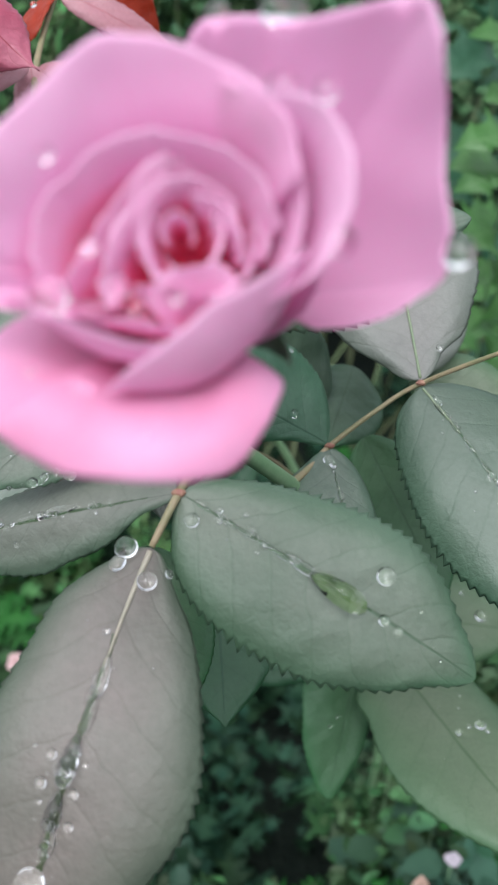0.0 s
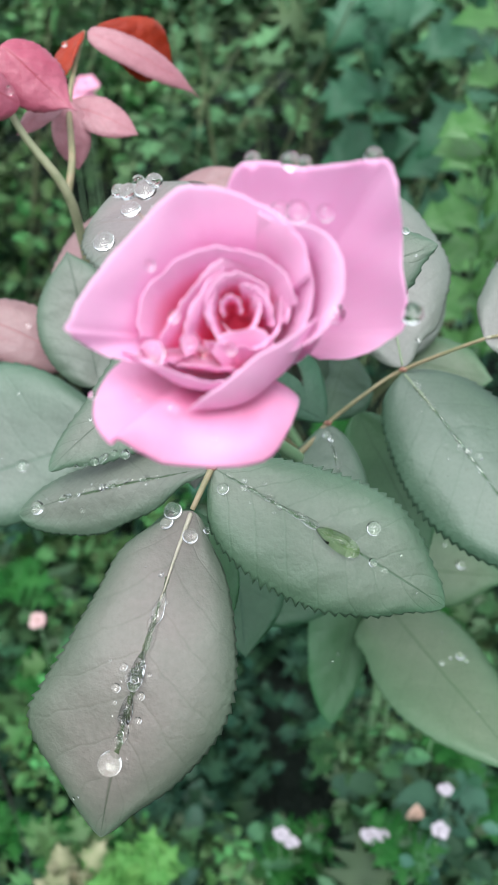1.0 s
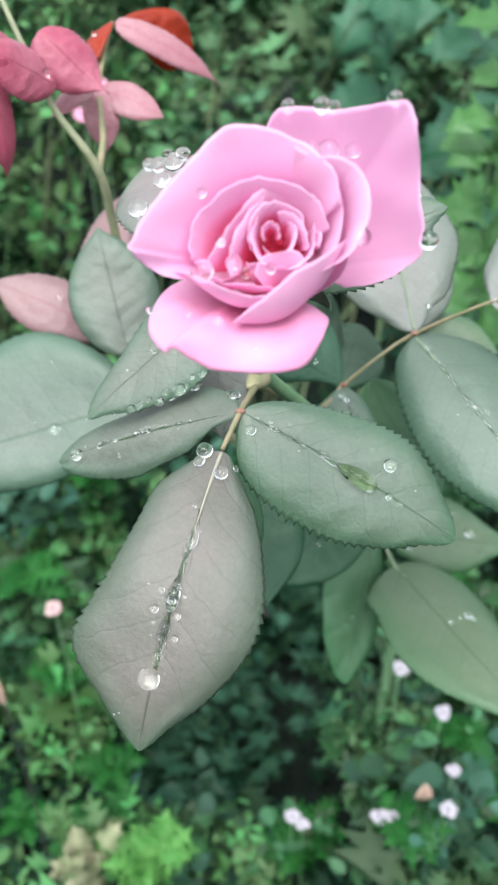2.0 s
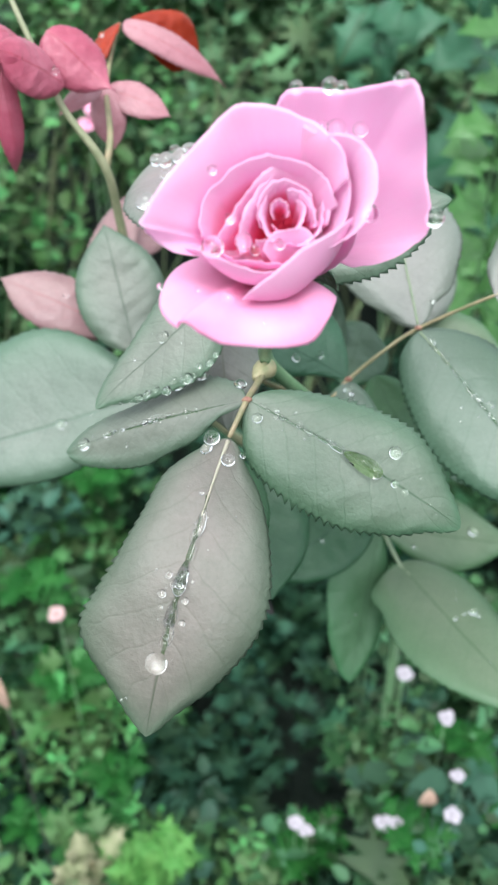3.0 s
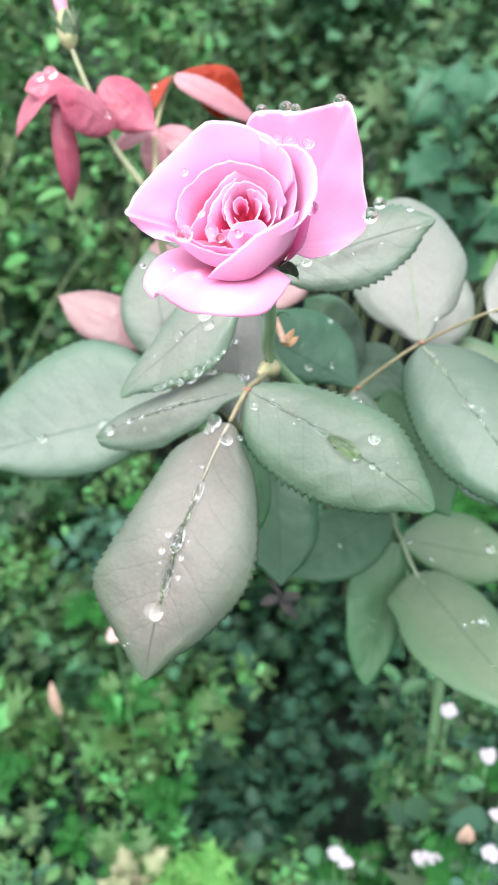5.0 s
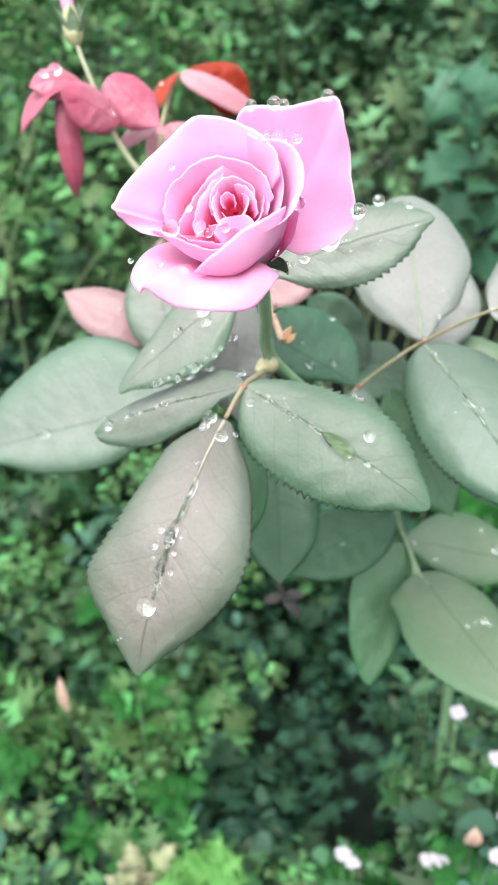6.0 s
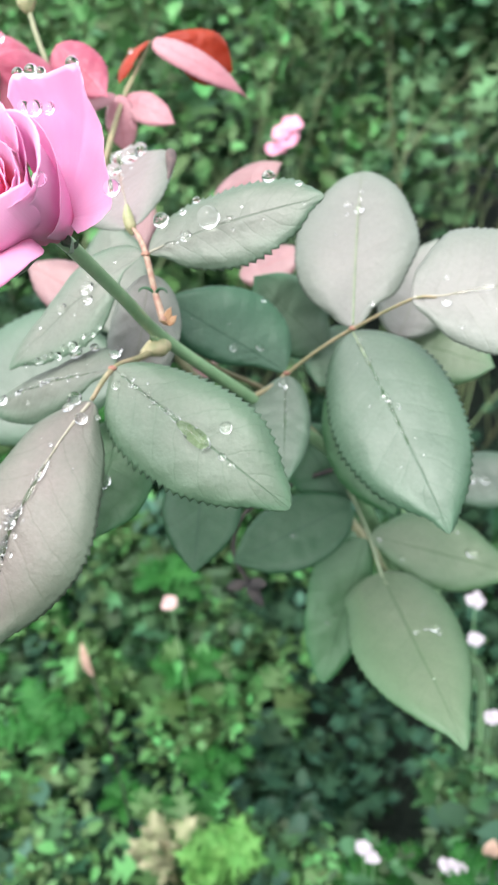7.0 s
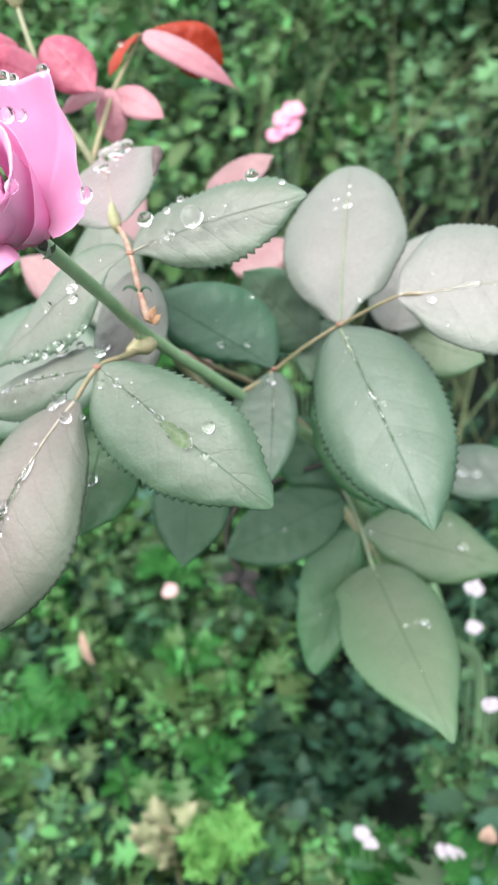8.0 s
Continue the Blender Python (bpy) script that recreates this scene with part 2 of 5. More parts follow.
WEED = plain_material("weed_leaf", (0.015, 0.054, 0.022), (0.046, 0.106, 0.036), 9, 0.55, 0.2, coat=0.05, island=0.8, gloss=0.28)
WEED_BACK = plain_material("weed_leaf_far", (0.024, 0.080, 0.034), (0.100, 0.188, 0.080), 4.5, 0.6, 0.2, coat=0.0, island=0.7, gloss=0.22)
WEED_BLUE = plain_material("weed_leaf_blue", (0.017, 0.055, 0.031), (0.038, 0.092, 0.054), 10, 0.6, 0.2, coat=0.06, island=0.6, gloss=0.22)
BEIGE = plain_material("faded_leaf", (0.17, 0.19, 0.10), (0.27, 0.26, 0.165), 60, 0.7, 0.3, gloss=0.2)
STRAW = plain_material("grass_straw", (0.075, 0.125, 0.055), (0.155, 0.175, 0.095), 12, 0.7, 0.2, island=0.7, gloss=0.2)
FEATHER = plain_material("feathery_leaf", (0.05, 0.165, 0.03), (0.09, 0.215, 0.05), 60, 0.6, 0.2, gloss=0.25)
# undergrowth leaves: the shade between the clumps is put into their dark green
WEED_SHADE = plain_material("weed_leaf_shade", (0.010, 0.036, 0.019), (0.023, 0.060, 0.030), 40, 0.6, 0.2, coat=0.0, island=0.7, gloss=0.15)
WEED_LIGHT = plain_material("weed_leaf_light", (0.044, 0.128, 0.031), (0.084, 0.166, 0.062), 16, 0.6, 0.2, coat=0.05, island=0.85, gloss=0.22)
WHITE = plain_material("white_petal", (0.31, 0.28, 0.32), (0.40, 0.36, 0.40), 200, 0.6, 0.2)
BLUSH = plain_material("blush_petal", (0.40, 0.25, 0.25), (0.48, 0.33, 0.32), 200, 0.6, 0.2)
PINKFL = plain_material("pink_petal", (0.60, 0.19, 0.32), (0.70, 0.34, 0.47), 200, 0.6, 0.2)
NODE = plain_material("stalk_joint", (0.24, 0.10, 0.075), (0.33, 0.19, 0.13), 500, 0.55, 0.5)
CURL = plain_material("curled_edge", (0.05, 0.035, 0.035), (0.12, 0.08, 0.075), 300, 0.6, 0.4)
DRY = plain_material("dry_stalk", (0.018, 0.017, 0.018), (0.045, 0.038, 0.035), 150, 0.8, 0.5)


# ---- shape helpers ----
def mesh_of(name, verts, faces, mat, uvs=None, smooth=True):
    me = bpy.data.meshes.new(name)
    me.from_pydata([tuple(v) for v in verts], [], faces)
    if uvs is not None:
        layer = me.uv_layers.new(name="UVMap")
        idx = np.empty(len(me.loops), dtype=np.int32)
        me.loops.foreach_get("vertex_index", idx)
        layer.data.foreach_set("uv", np.asarray(uvs, dtype=np.float32)[idx].ravel())
    me.polygons.foreach_set("use_smooth", [smooth] * len(me.polygons))
    me.materials.append(mat)
    me.update()
    return me


def thing(name, place, label, category, group="", kind=""):
    ob = new(name)
    ob.empty_display_size = 0.01
    ob.location = place
    return tagged(ob, label, category, group, kind)


def part(name, verts, faces, mat, parent, label="", uvs=None, thick=0.0, smooth=True):
    """One mesh under a thing or a part; verts in world metres."""
    root = parent
    while root.parent:
        root = root.parent
    o = root.location
    ob = new(name, mesh_of(name, [Vector(v) - o for v in verts], faces, mat, uvs, smooth))
    ob.parent = parent
    if thick:
        s = ob.modifiers.new("thickness", "SOLIDIFY")
        s.thickness, s.offset = thick, -1.0
    return tagged(ob, label)


def tube(points, radii, sides=12, steps=6):
    """A smooth tapered tube through the points, closed at both ends."""
    pts = [Vector(p) for p in points]
    n = len(pts)
    line, rads = [], []
    for i in range(n - 1):
        p0, p1, p2, p3 = pts[max(i - 1, 0)], pts[i], pts[i + 1], pts[min(i + 2, n - 1)]
        for k in range(steps):
            t = k / steps
            line.append(0.5 * ((2 * p1) + (p2 - p0) * t + (2 * p0 - 5 * p1 + 4 * p2 - p3) * t * t + (3 * p1 - p0 - 3 * p2 + p3) * t ** 3))
            rads.append(radii[i] + (radii[i + 1] - radii[i]) * t)
    line.append(pts[-1])
    rads.append(radii[-1])
    verts, faces = [], []
    ref = Vector((0.31, -0.7, 0.63))
    for i, c in enumerate(line):
        d = (line[min(i + 1, len(line) - 1)] - line[max(i - 1, 0)]).normalized()
        a = d.cross(ref).normalized()
        b = d.cross(a)
        for k in range(sides):
            w = 2 * math.pi * k / sides
            verts.append(c + (a * math.cos(w) + b * math.sin(w)) * rads[i])
    for i in range(len(line) - 1):
        for k in range(sides):
            k2 = (k + 1) % sides
            faces.append((i * sides + k, i * sides + k2, (i + 1) * sides + k2, (i + 1) * sides + k))
    faces.append(tuple(range(sides))[::-1])
    faces.append(tuple((len(line) - 1) * sides + k for k in range(sides)))
    return verts, faces


class Blade:
    """A leaflet as a surface: u from base to tip, v from -1 to 1 across. up: the way its upper face looks."""

    def __init__(self, base, tip, width, up, arch=0.0, fold=0.0, cup=0.0, bend=0.0, widest=0.46, teeth=22, bite=0.05, hook=0.0, wave=0.0, seed=0, taper=0.0, point=0.5, rims=None, sharp=0.7):
        self.rims = [self.rim_of(knots, sharp) for knots in rims] if rims else None
        self.sharp = sharp
        self.base, tip = Vector(base), Vector(tip)
        self.long = (tip - self.base).length
        self.ax = (tip - self.base).normalized()
        n = Vector(up)
        self.n = (n - self.ax * n.dot(self.ax)).normalized()
        self.s = self.ax.cross(self.n)
        self.half, self.arch, self.fold, self.cup, self.bend, self.hook, self.wave = width / 2, arch, fold, cup, bend, hook, wave
        self.taper, self.point = taper, point
        self.k, self.teeth, self.bite, self.seed = math.log(0.5) / math.log(widest), teeth, bite, seed

    @staticmethod
    def rim_of(knots, sharp):
        """Half widths of one side, (along, mm), as factors on a rounded base and a tapering tip."""
        return [(u, w * 0.001 / (u ** 0.55 * (1 - u) ** sharp)) for u, w in knots]

    def width_at(self, u, v=1.0):
        u = min(max(u, 0.0), 1.0)
        if self.rims:
            g = self.rims[v > 0]
            x = min(max(u, g[0][0]), g[-1][0])
            i = max(k for k in range(len(g) - 1) if g[k][0] <= x)
            (u1, w1), (u2, w2) = g[i], g[i + 1]
            u0, w0 = g[i - 1] if i else (u1 - 0.1, w1)
            u3, w3 = g[i + 2] if i + 2 < len(g) else (u2 + 0.1, w2)
            t, h = (x - u1) / (u2 - u1), u2 - u1
            m1, m2 = (w2 - w0) / (u2 - u0) * h, (w3 - w1) / (u3 - u1) * h
            w = w1 * (2 * t ** 3 - 3 * t * t + 1) + m1 * (t ** 3 - 2 * t * t + t) + w2 * (3 * t * t - 2 * t ** 3) + m2 * (t ** 3 - t * t)
            return max(w, 0.0) * u ** 0.55 * (1 - u) ** self.sharp
        return self.half * max(math.sin(math.pi * u ** self.k), 0.0) ** (0.54 + self.point * u ** 5 + self.taper * (1 - u) ** 3)

    def at(self, u, v, tooth=0.0):
        w = self.width_at(u, v)
        e = w * v * (1 + tooth)
        lift = self.arch * 4 * u * (1 - u) + self.fold * w * abs(v) + self.cup * w * v * v
        lift -= 0.16 * self.half * abs(v) ** 7 * min(1, w / self.half * 1.5)
        lift += self.hook * max(u - 0.7, 0) ** 2
        lift += self.wave * math.sin(9 * u + self.seed) * v * abs(v) + (0.0011 * noise.noise((u * 4 + self.seed * 3.7, v * 1.8, 0.5)) + 0.0005 * noise.noise((u * 11 + self.seed * 1.9, v * 5, 2.5))) * min(1, w / 0.012)
        return self.base + self.ax * (self.long * (u + 0.35 * tooth * 0.2)) + self.s * (e + self.bend * 4 * u * (1 - u)) + self.n * lift

    def normal(self, u, v):
        a = self.at(min(u + 0.02, 1), v) - self.at(max(u - 0.02, 0), v)
        b = self.at(u, v + 0.1) - self.at(u, v - 0.1)
        return b.cross(a).normalized()

    def mesh(self, across=8):
        rows = self.teeth * 4
        verts, uvs, faces = [], [], []
        for i in range(rows + 1):
            u = i / rows
            for j in range(-across, across + 1):
                v = math.copysign(1 - (1 - abs(j) / across) ** 1.6, j)
                rim = abs(j) == across and 0.05 < u < 0.97
                jag = 1.4 * self.bite * (((i + (self.seed + (j > 0)) % 4) % 4) / 3 - 0.35) if rim else 0.0
                jag *= 0.6 + 0.8 * noise.noise((u * 7 + self.seed, j, 0)) ** 2 * 2
                verts.append(self.at(u, v, jag))
                uvs.append((u, v / 2 + 0.5))
        m = 2 * across + 1
        for i in range(rows):
            for j in range(m - 1):
                faces.append((i * m + j, i * m + j + 1, (i + 1) * m + j + 1, (i + 1) * m + j))
        return verts, faces, uvs


BLADES = {}


def leaflet(key, parent, mat, label="", thick=0.00035, **shape):
    b = Blade(seed=len(BLADES), **shape)
    BLADES[key] = b
    verts, faces, uvs = b.mesh()
    return part("leaflet", verts, faces, mat, parent, label, uvs, thick)


BARE = ((0.02, 0.66, 0.155, 0.175), (0.0, 1.24, 0.35, 0.33))  # weeds thinned under the bush, for the shade there, and behind it: middle and half widths


def is_bare(x, y):
    return any(((x - cx) / rx) ** 2 + ((y - cy) / ry) ** 2 < 1 for cx, cy, rx, ry in BARE)


# ---- ground ----
def ground_sheet():
    n = 70
    verts, faces = [], []
    for i in range(n + 1):
        for j in range(n + 1):
            a, b = 2 * i / n - 1, 2 * j / n - 1
            x, y = 300 * a * abs(a) ** 3.2, 0.6 + 300 * b * abs(b) ** 3.2
            near = 1 / (1 + (x * x + y * y) / 9)
            verts.append((x, y, -0.012 + near * (0.03 * noise.noise((x * 3, y * 3, 0)) + 0.012 * noise.noise((x * 11, y * 11, 2)))))
    for i in range(n):
        for j in range(n):
            k = i * (n + 1) + j
            faces.append((k, k + n + 1, k + n + 2, k + 1))
    tagged(new("ground", mesh_of("ground", verts, faces, SOIL)), "garden soil under the weeds, coloured near black for the shade there", "ground", kind="structure")


ground_sheet()

# ---- rose plant ----
plant = thing("rose_bush", (0.11, 0.55, 0.0), "rose bush with one open pink rose and wet toothed leaves", "rose bush")
v_, f_ = tube([(0.11, 0.55, -0.03), (0.11, 0.50, 0.35), (0.09, 0.40, 0.50), (0.060, 0.33, 0.61), (0.040, 0.275, 0.72), (0.0293, 0.2471, 0.7592), (0.0107, 0.2091, 0.801),
               (-0.0077, 0.181, 0.836), (-0.0058, 0.1478, 0.8655), (-0.0036, 0.1145, 0.8945), (-0.0044, 0.1085, 0.8997)],
              [0.0042, 0.0042, 0.0040, 0.0036, 0.0032, 0.0026, 0.0023, 0.0022, 0.0020, 0.0021, 0.0024])
part("stem", v_, f_, STEM, plant, "smooth bright green flowering stem")


def spray(points, radii, mat, label):
    v, f = tube(points, radii, 10)
    return part("leaf_stalk", v, f, mat, plant, label)


front = spray([(-0.0077, 0.180, 0.835), (-0.0110, 0.166, 0.8365), (-0.0143, 0.1512, 0.8395), (-0.0196, 0.1435, 0.8318)],
              [0.0016, 0.0011, 0.0009, 0.0007], STALK, "tan leaf stalk with three leaflets")
leaflet("A", front, BRONZE, "grey-bronze leaflet with a run of water on its midrib", base=(-0.0196, 0.1435, 0.8315), tip=(-0.0445, 0.092, 0.767), width=0.053, up=(-0.1, -0.78, 0.62), arch=0.0135, widest=0.55, teeth=30, bite=0.034, cup=-0.12, taper=0.6, point=0.95, rims=(((0.03, 4.0), (0.07, 6.6), (0.14, 12.0), (0.23, 16.8), (0.34, 20.8), (0.46, 23.5), (0.58, 23.0), (0.71, 18.5), (0.82, 12.5), (0.92, 5.5)), ((0.04, 6.0), (0.09, 10.2), (0.16, 14.6), (0.29, 17.0), (0.47, 20.6), (0.6, 24.2), (0.71, 26.2), (0.8, 21.5), (0.88, 13.6), (0.95, 6.5))), sharp=0.75)
leaflet("B", front, GREEN, "toothed green leaflet with a long drop", base=(-0.0138, 0.1510, 0.8395), tip=(0.0466, 0.1293, 0.8084), hook=-0.03, width=0.038, up=(0.06, -0.75, 0.65), arch=0.007, widest=0.42, teeth=28, bite=0.075, cup=-0.12, rims=(((0.06, 6.2), (0.13, 9.2), (0.25, 12.6), (0.39, 15.3), (0.53, 16.8), (0.68, 16.2), (0.8, 12.2), (0.9, 7.2)), ((0.03, 7.0), (0.08, 12.5), (0.17, 16.8), (0.33, 19.2), (0.45, 19.3), (0.58, 18.1), (0.7, 14.8), (0.8, 11.0), (0.91, 5.2))), sharp=0.62)
leaflet("C", front, GREY_WET, base=(-0.0148, 0.1514, 0.8392), tip=(-0.0724, 0.1677, 0.8118), width=0.034, up=(-0.1, -0.55, 0.83), fold=-0.35, arch=0.003, widest=0.5, rims=(((0.12, 2.6), (0.26, 6.9), (0.44, 9.4), (0.57, 10.4), (0.79, 8.1), (0.93, 5.0)), ((0.1, 10.0), (0.19, 13.4), (0.27, 15.0), (0.37, 14.0), (0.54, 12.0), (0.79, 10.0), (0.93, 7.0))), sharp=0.5)

middle = spray([(-0.0030, 0.170, 0.848), (-0.0065, 0.174, 0.857), (-0.0098, 0.1785, 0.8673), (-0.0150, 0.186, 0.871), (-0.0199, 0.192, 0.872)],
               [0.0014, 0.0010, 0.0010, 0.0009, 0.0005], STALK_RED, "reddish leaf stalk with three leaflets")
leaflet("D", middle, GREY, base=(-0.0110, 0.1787, 0.8673), tip=(-0.0607, 0.1647, 0.8294), width=0.034, up=(-0.2, -0.6, 0.78), arch=0.003, widest=0.5, rims=(((0.12, 1.5), (0.2, 5.6), (0.31, 11.0), (0.43, 14.6), (0.55, 14.3), (0.67, 11.8), (0.8, 8.2), (0.93, 2.6)), ((0.06, 9.0), (0.15, 13.3), (0.27, 15.5), (0.43, 14.6), (0.55, 12.0), (0.71, 8.6), (0.9, 5.0))), sharp=0.6)
leaflet("E", middle, GREY, base=(-0.0088, 0.1785, 0.8680), tip=(0.0473, 0.189, 0.8841), width=0.029, up=(-0.1, -0.75, 0.62), arch=0.003, fold=-0.12, widest=0.5, bite=0.09, rims=(((0.05, 8.0), (0.15, 11.0), (0.25, 12.6), (0.42, 12.7), (0.58, 12.7), (0.74, 11.4), (0.87, 9.2), (0.94, 4.8)), ((0.06, 2.6), (0.18, 8.0), (0.34, 12.3), (0.49, 13.8), (0.62, 13.1), (0.76, 10.0), (0.85, 6.8), (0.93, 2.6))), sharp=0.7)
leaflet("M", middle, LILAC, "lilac-grey leaflet beaded with drops", base=(-0.0190, 0.191, 0.872), tip=(-0.045, 0.248, 0.880), width=0.041, up=(-0.1, -0.55, 0.83), arch=0.004, fold=0.1, widest=0.55)

right = spray([(0.0120, 0.2110, 0.799), (0.0180, 0.2180, 0.8005), (0.0234, 0.2229, 0.804), (0.0360, 0.2255, 0.814), (0.0487, 0.2269, 0.8226), (0.0715, 0.2160, 0.8400), (0.080, 0.216, 0.841)],
              [0.0012, 0.0009, 0.0008, 0.0007, 0.0007, 0.0006, 0.0003], STALK, "thin tan leaf stalk with five leaflets")
leaflet("F", right, PALE, "broad pale leaflet", base=(0.0487, 0.2275, 0.8232), tip=(0.0413, 0.2927, 0.8633), width=0.049, up=(-0.1, -0.53, 0.84), arch=0.002, widest=0.57, bite=0.026, point=0.02, taper=0.15, rims=(((0.08, 8.3), (0.19, 16.7), (0.31, 22.7), (0.49, 26.0), (0.63, 26.0), (0.78, 21.7), (0.9, 16.5), (0.96, 11.5)), ((0.1, 7.1), (0.18, 14.4), (0.31, 19.6), (0.45, 23.6), (0.56, 23.6), (0.73, 20.0), (0.88, 15.0), (0.95, 10.5))), sharp=0.42)
leaflet("H", right, DEEP_GREEN, "green leaflet with a wet midrib", base=(0.0487, 0.2262, 0.8220), tip=(0.0917, 0.1619, 0.7823), hook=-0.04, width=0.050, up=(-0.02, -0.54, 0.84), widest=0.5, arch=0.003, bite=0.06, teeth=30, cup=-0.15, rims=(((0.03, 9.5), (0.1, 17.5), (0.22, 22.6), (0.38, 24.6), (0.53, 23.8), (0.66, 21.3), (0.77, 17.0), (0.87, 11.4), (0.94, 5.8)), ((0.02, 7.0), (0.08, 12.8), (0.21, 18.0), (0.36, 21.5), (0.51, 22.1), (0.64, 19.8), (0.76, 15.5), (0.86, 9.0), (0.93, 3.6))), sharp=0.75)
leaflet("L", right, PALE, base=(0.0715, 0.2155, 0.8403), tip=(0.1237, 0.2235, 0.8468), width=0.049, up=(-0.1, -0.6, 0.8), widest=0.5, bite=0.026, point=0.2, rims=(((0.02, 9.2), (0.1, 17.9), (0.21, 25.2), (0.31, 28.8), (0.44, 28.5), (0.58, 26.8), (0.7, 24.0), (0.85, 15.0)), ((0.05, 5.0), (0.18, 13.9), (0.32, 19.3), (0.48, 24.0), (0.6, 25.5), (0.74, 22.0), (0.88, 12.0))), sharp=0.6)
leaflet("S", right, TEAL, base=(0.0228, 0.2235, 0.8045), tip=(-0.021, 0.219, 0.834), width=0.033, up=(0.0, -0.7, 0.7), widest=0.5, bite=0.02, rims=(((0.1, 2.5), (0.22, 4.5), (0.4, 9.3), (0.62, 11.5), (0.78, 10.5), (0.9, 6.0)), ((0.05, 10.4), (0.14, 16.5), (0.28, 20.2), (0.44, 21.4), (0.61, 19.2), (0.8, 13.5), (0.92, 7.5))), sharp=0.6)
leaflet("T", right, DEEP_GREEN, base=(0.0234, 0.2225, 0.8036), tip=(0.0308, 0.1814, 0.7805), width=0.027, up=(0.1, -0.6, 0.8), widest=0.55, bite=0.02, rims=(((0.05, 4.2), (0.18, 7.6), (0.42, 9.5), (0.62, 8.9), (0.8, 6.2), (0.92, 3.2)), ((0.05, 6.0), (0.14, 12.0), (0.24, 15.5), (0.45, 16.0), (0.65, 12.5), (0.85, 6.0))), sharp=0.65)

low = spray([(0.0330, 0.2560, 0.7480), (0.0354, 0.2663, 0.7306), (0.0480, 0.2670, 0.6970), (0.0557, 0.2562, 0.6834), (0.060, 0.249, 0.682)],
            [0.0013, 0.0011, 0.0010, 0.0009, 0.0005], RIB, "thin leaf stalk low on the bush")
leaflet("K", low, LIME, "yellow-green leaflet", base=(0.0557, 0.2562, 0.6834), tip=(0.1026, 0.1693, 0.673), hook=-0.04, width=0.048, up=(0.07, -0.3, 0.95), widest=0.42, bite=0.026, rims=(((0.03, 12.2), (0.11, 18.8), (0.25, 23.0), (0.41, 23.4), (0.57, 20.8), (0.71, 15.5), (0.86, 7.7)), ((0.03, 14.5), (0.16, 22.0), (0.31, 26.2), (0.46, 26.8), (0.59, 23.8), (0.74, 17.0), (0.85, 9.8), (0.93, 3.6))), sharp=0.75)
leaflet("I", low, MID_GREEN, base=(0.0469, 0.266, 0.6948), tip=(0.0316, 0.229, 0.6318), width=0.026, up=(0.3, -0.8, 0.5), widest=0.55, bite=0.026, rims=(((0.1, 6.0), (0.3, 10.0), (0.5, 11.5), (0.79, 9.6), (0.9, 6.4)), ((0.04, 10.0), (0.14, 16.5), (0.31, 20.0), (0.54, 18.0), (0.72, 14.9), (0.9, 8.0))), sharp=0.6)
leaflet("J", low, LIME, base=(0.0492, 0.2682, 0.6953), tip=(0.1201, 0.2845, 0.6686), width=0.040, up=(0.0, -0.6, 0.8), widest=0.5, bite=0.026, rims=(((0.06, 7.0), (0.16, 14.0), (0.3, 20.0), (0.5, 22.0), (0.7, 17.0), (0.88, 8.0)), ((0.08, 6.0), (0.18, 10.5), (0.34, 15.2), (0.53, 16.6), (0.72, 13.0), (0.89, 6.0))), sharp=0.65)
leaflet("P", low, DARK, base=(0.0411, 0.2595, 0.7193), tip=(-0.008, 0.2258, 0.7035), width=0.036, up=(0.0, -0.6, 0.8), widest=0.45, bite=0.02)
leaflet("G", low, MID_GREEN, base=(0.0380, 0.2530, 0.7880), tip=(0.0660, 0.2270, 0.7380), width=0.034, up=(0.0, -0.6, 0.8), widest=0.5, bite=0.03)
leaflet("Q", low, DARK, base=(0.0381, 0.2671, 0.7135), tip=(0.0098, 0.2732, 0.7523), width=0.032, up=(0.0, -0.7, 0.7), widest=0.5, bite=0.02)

inner = spray([(0.036, 0.268, 0.735), (0.010, 0.255, 0.775), (-0.012, 0.235, 0.800), (-0.0236, 0.2103, 0.835), (-0.058, 0.248, 0.790)], [0.0016, 0.0012, 0.001, 0.0008, 0.0006], STALK, "leaf stalk inside the bush")
leaflet("R", inner, MID_GREEN, base=(-0.0246, 0.1712, 0.8094), tip=(-0.0226, 0.133, 0.7841), width=0.032, up=(0.1, -0.6, 0.8), widest=0.45, bite=0.02)
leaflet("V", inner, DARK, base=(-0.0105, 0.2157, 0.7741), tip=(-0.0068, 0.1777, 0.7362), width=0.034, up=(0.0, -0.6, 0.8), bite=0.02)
leaflet("Z", low, GREEN_PALE, "pale blue-green leaflet with large drops", base=(0.078, 0.300, 0.712), tip=(0.128, 0.315, 0.706), width=0.030, up=(0.0, -0.6, 0.8), bite=0.03)
leaflet("W", inner, PLAIN_GREEN, base=(0.0278, 0.2757, 0.7893), tip=(0.0006, 0.2631, 0.8278), width=0.032, up=(0.1, -0.7, 0.7), bite=0.02)
leaflet("W2", inner, PLAIN_GREEN, base=(0.0376, 0.2913, 0.7936), tip=(0.0268, 0.263, 0.7774), width=0.032, up=(0.1, -0.7, 0.7), bite=0.02)
leaflet("X", inner, PALE, base=(0.0578, 0.293, 0.7898), tip=(0.0701, 0.3301, 0.8229), width=0.036, up=(0.0, -0.6, 0.8), bite=0.02)
leaflet("Y", inner, LIME, base=(0.0604, 0.3019, 0.7843), tip=(0.1006, 0.2909, 0.7782), width=0.030, up=(0.0, -0.6, 0.8), bite=0.02)
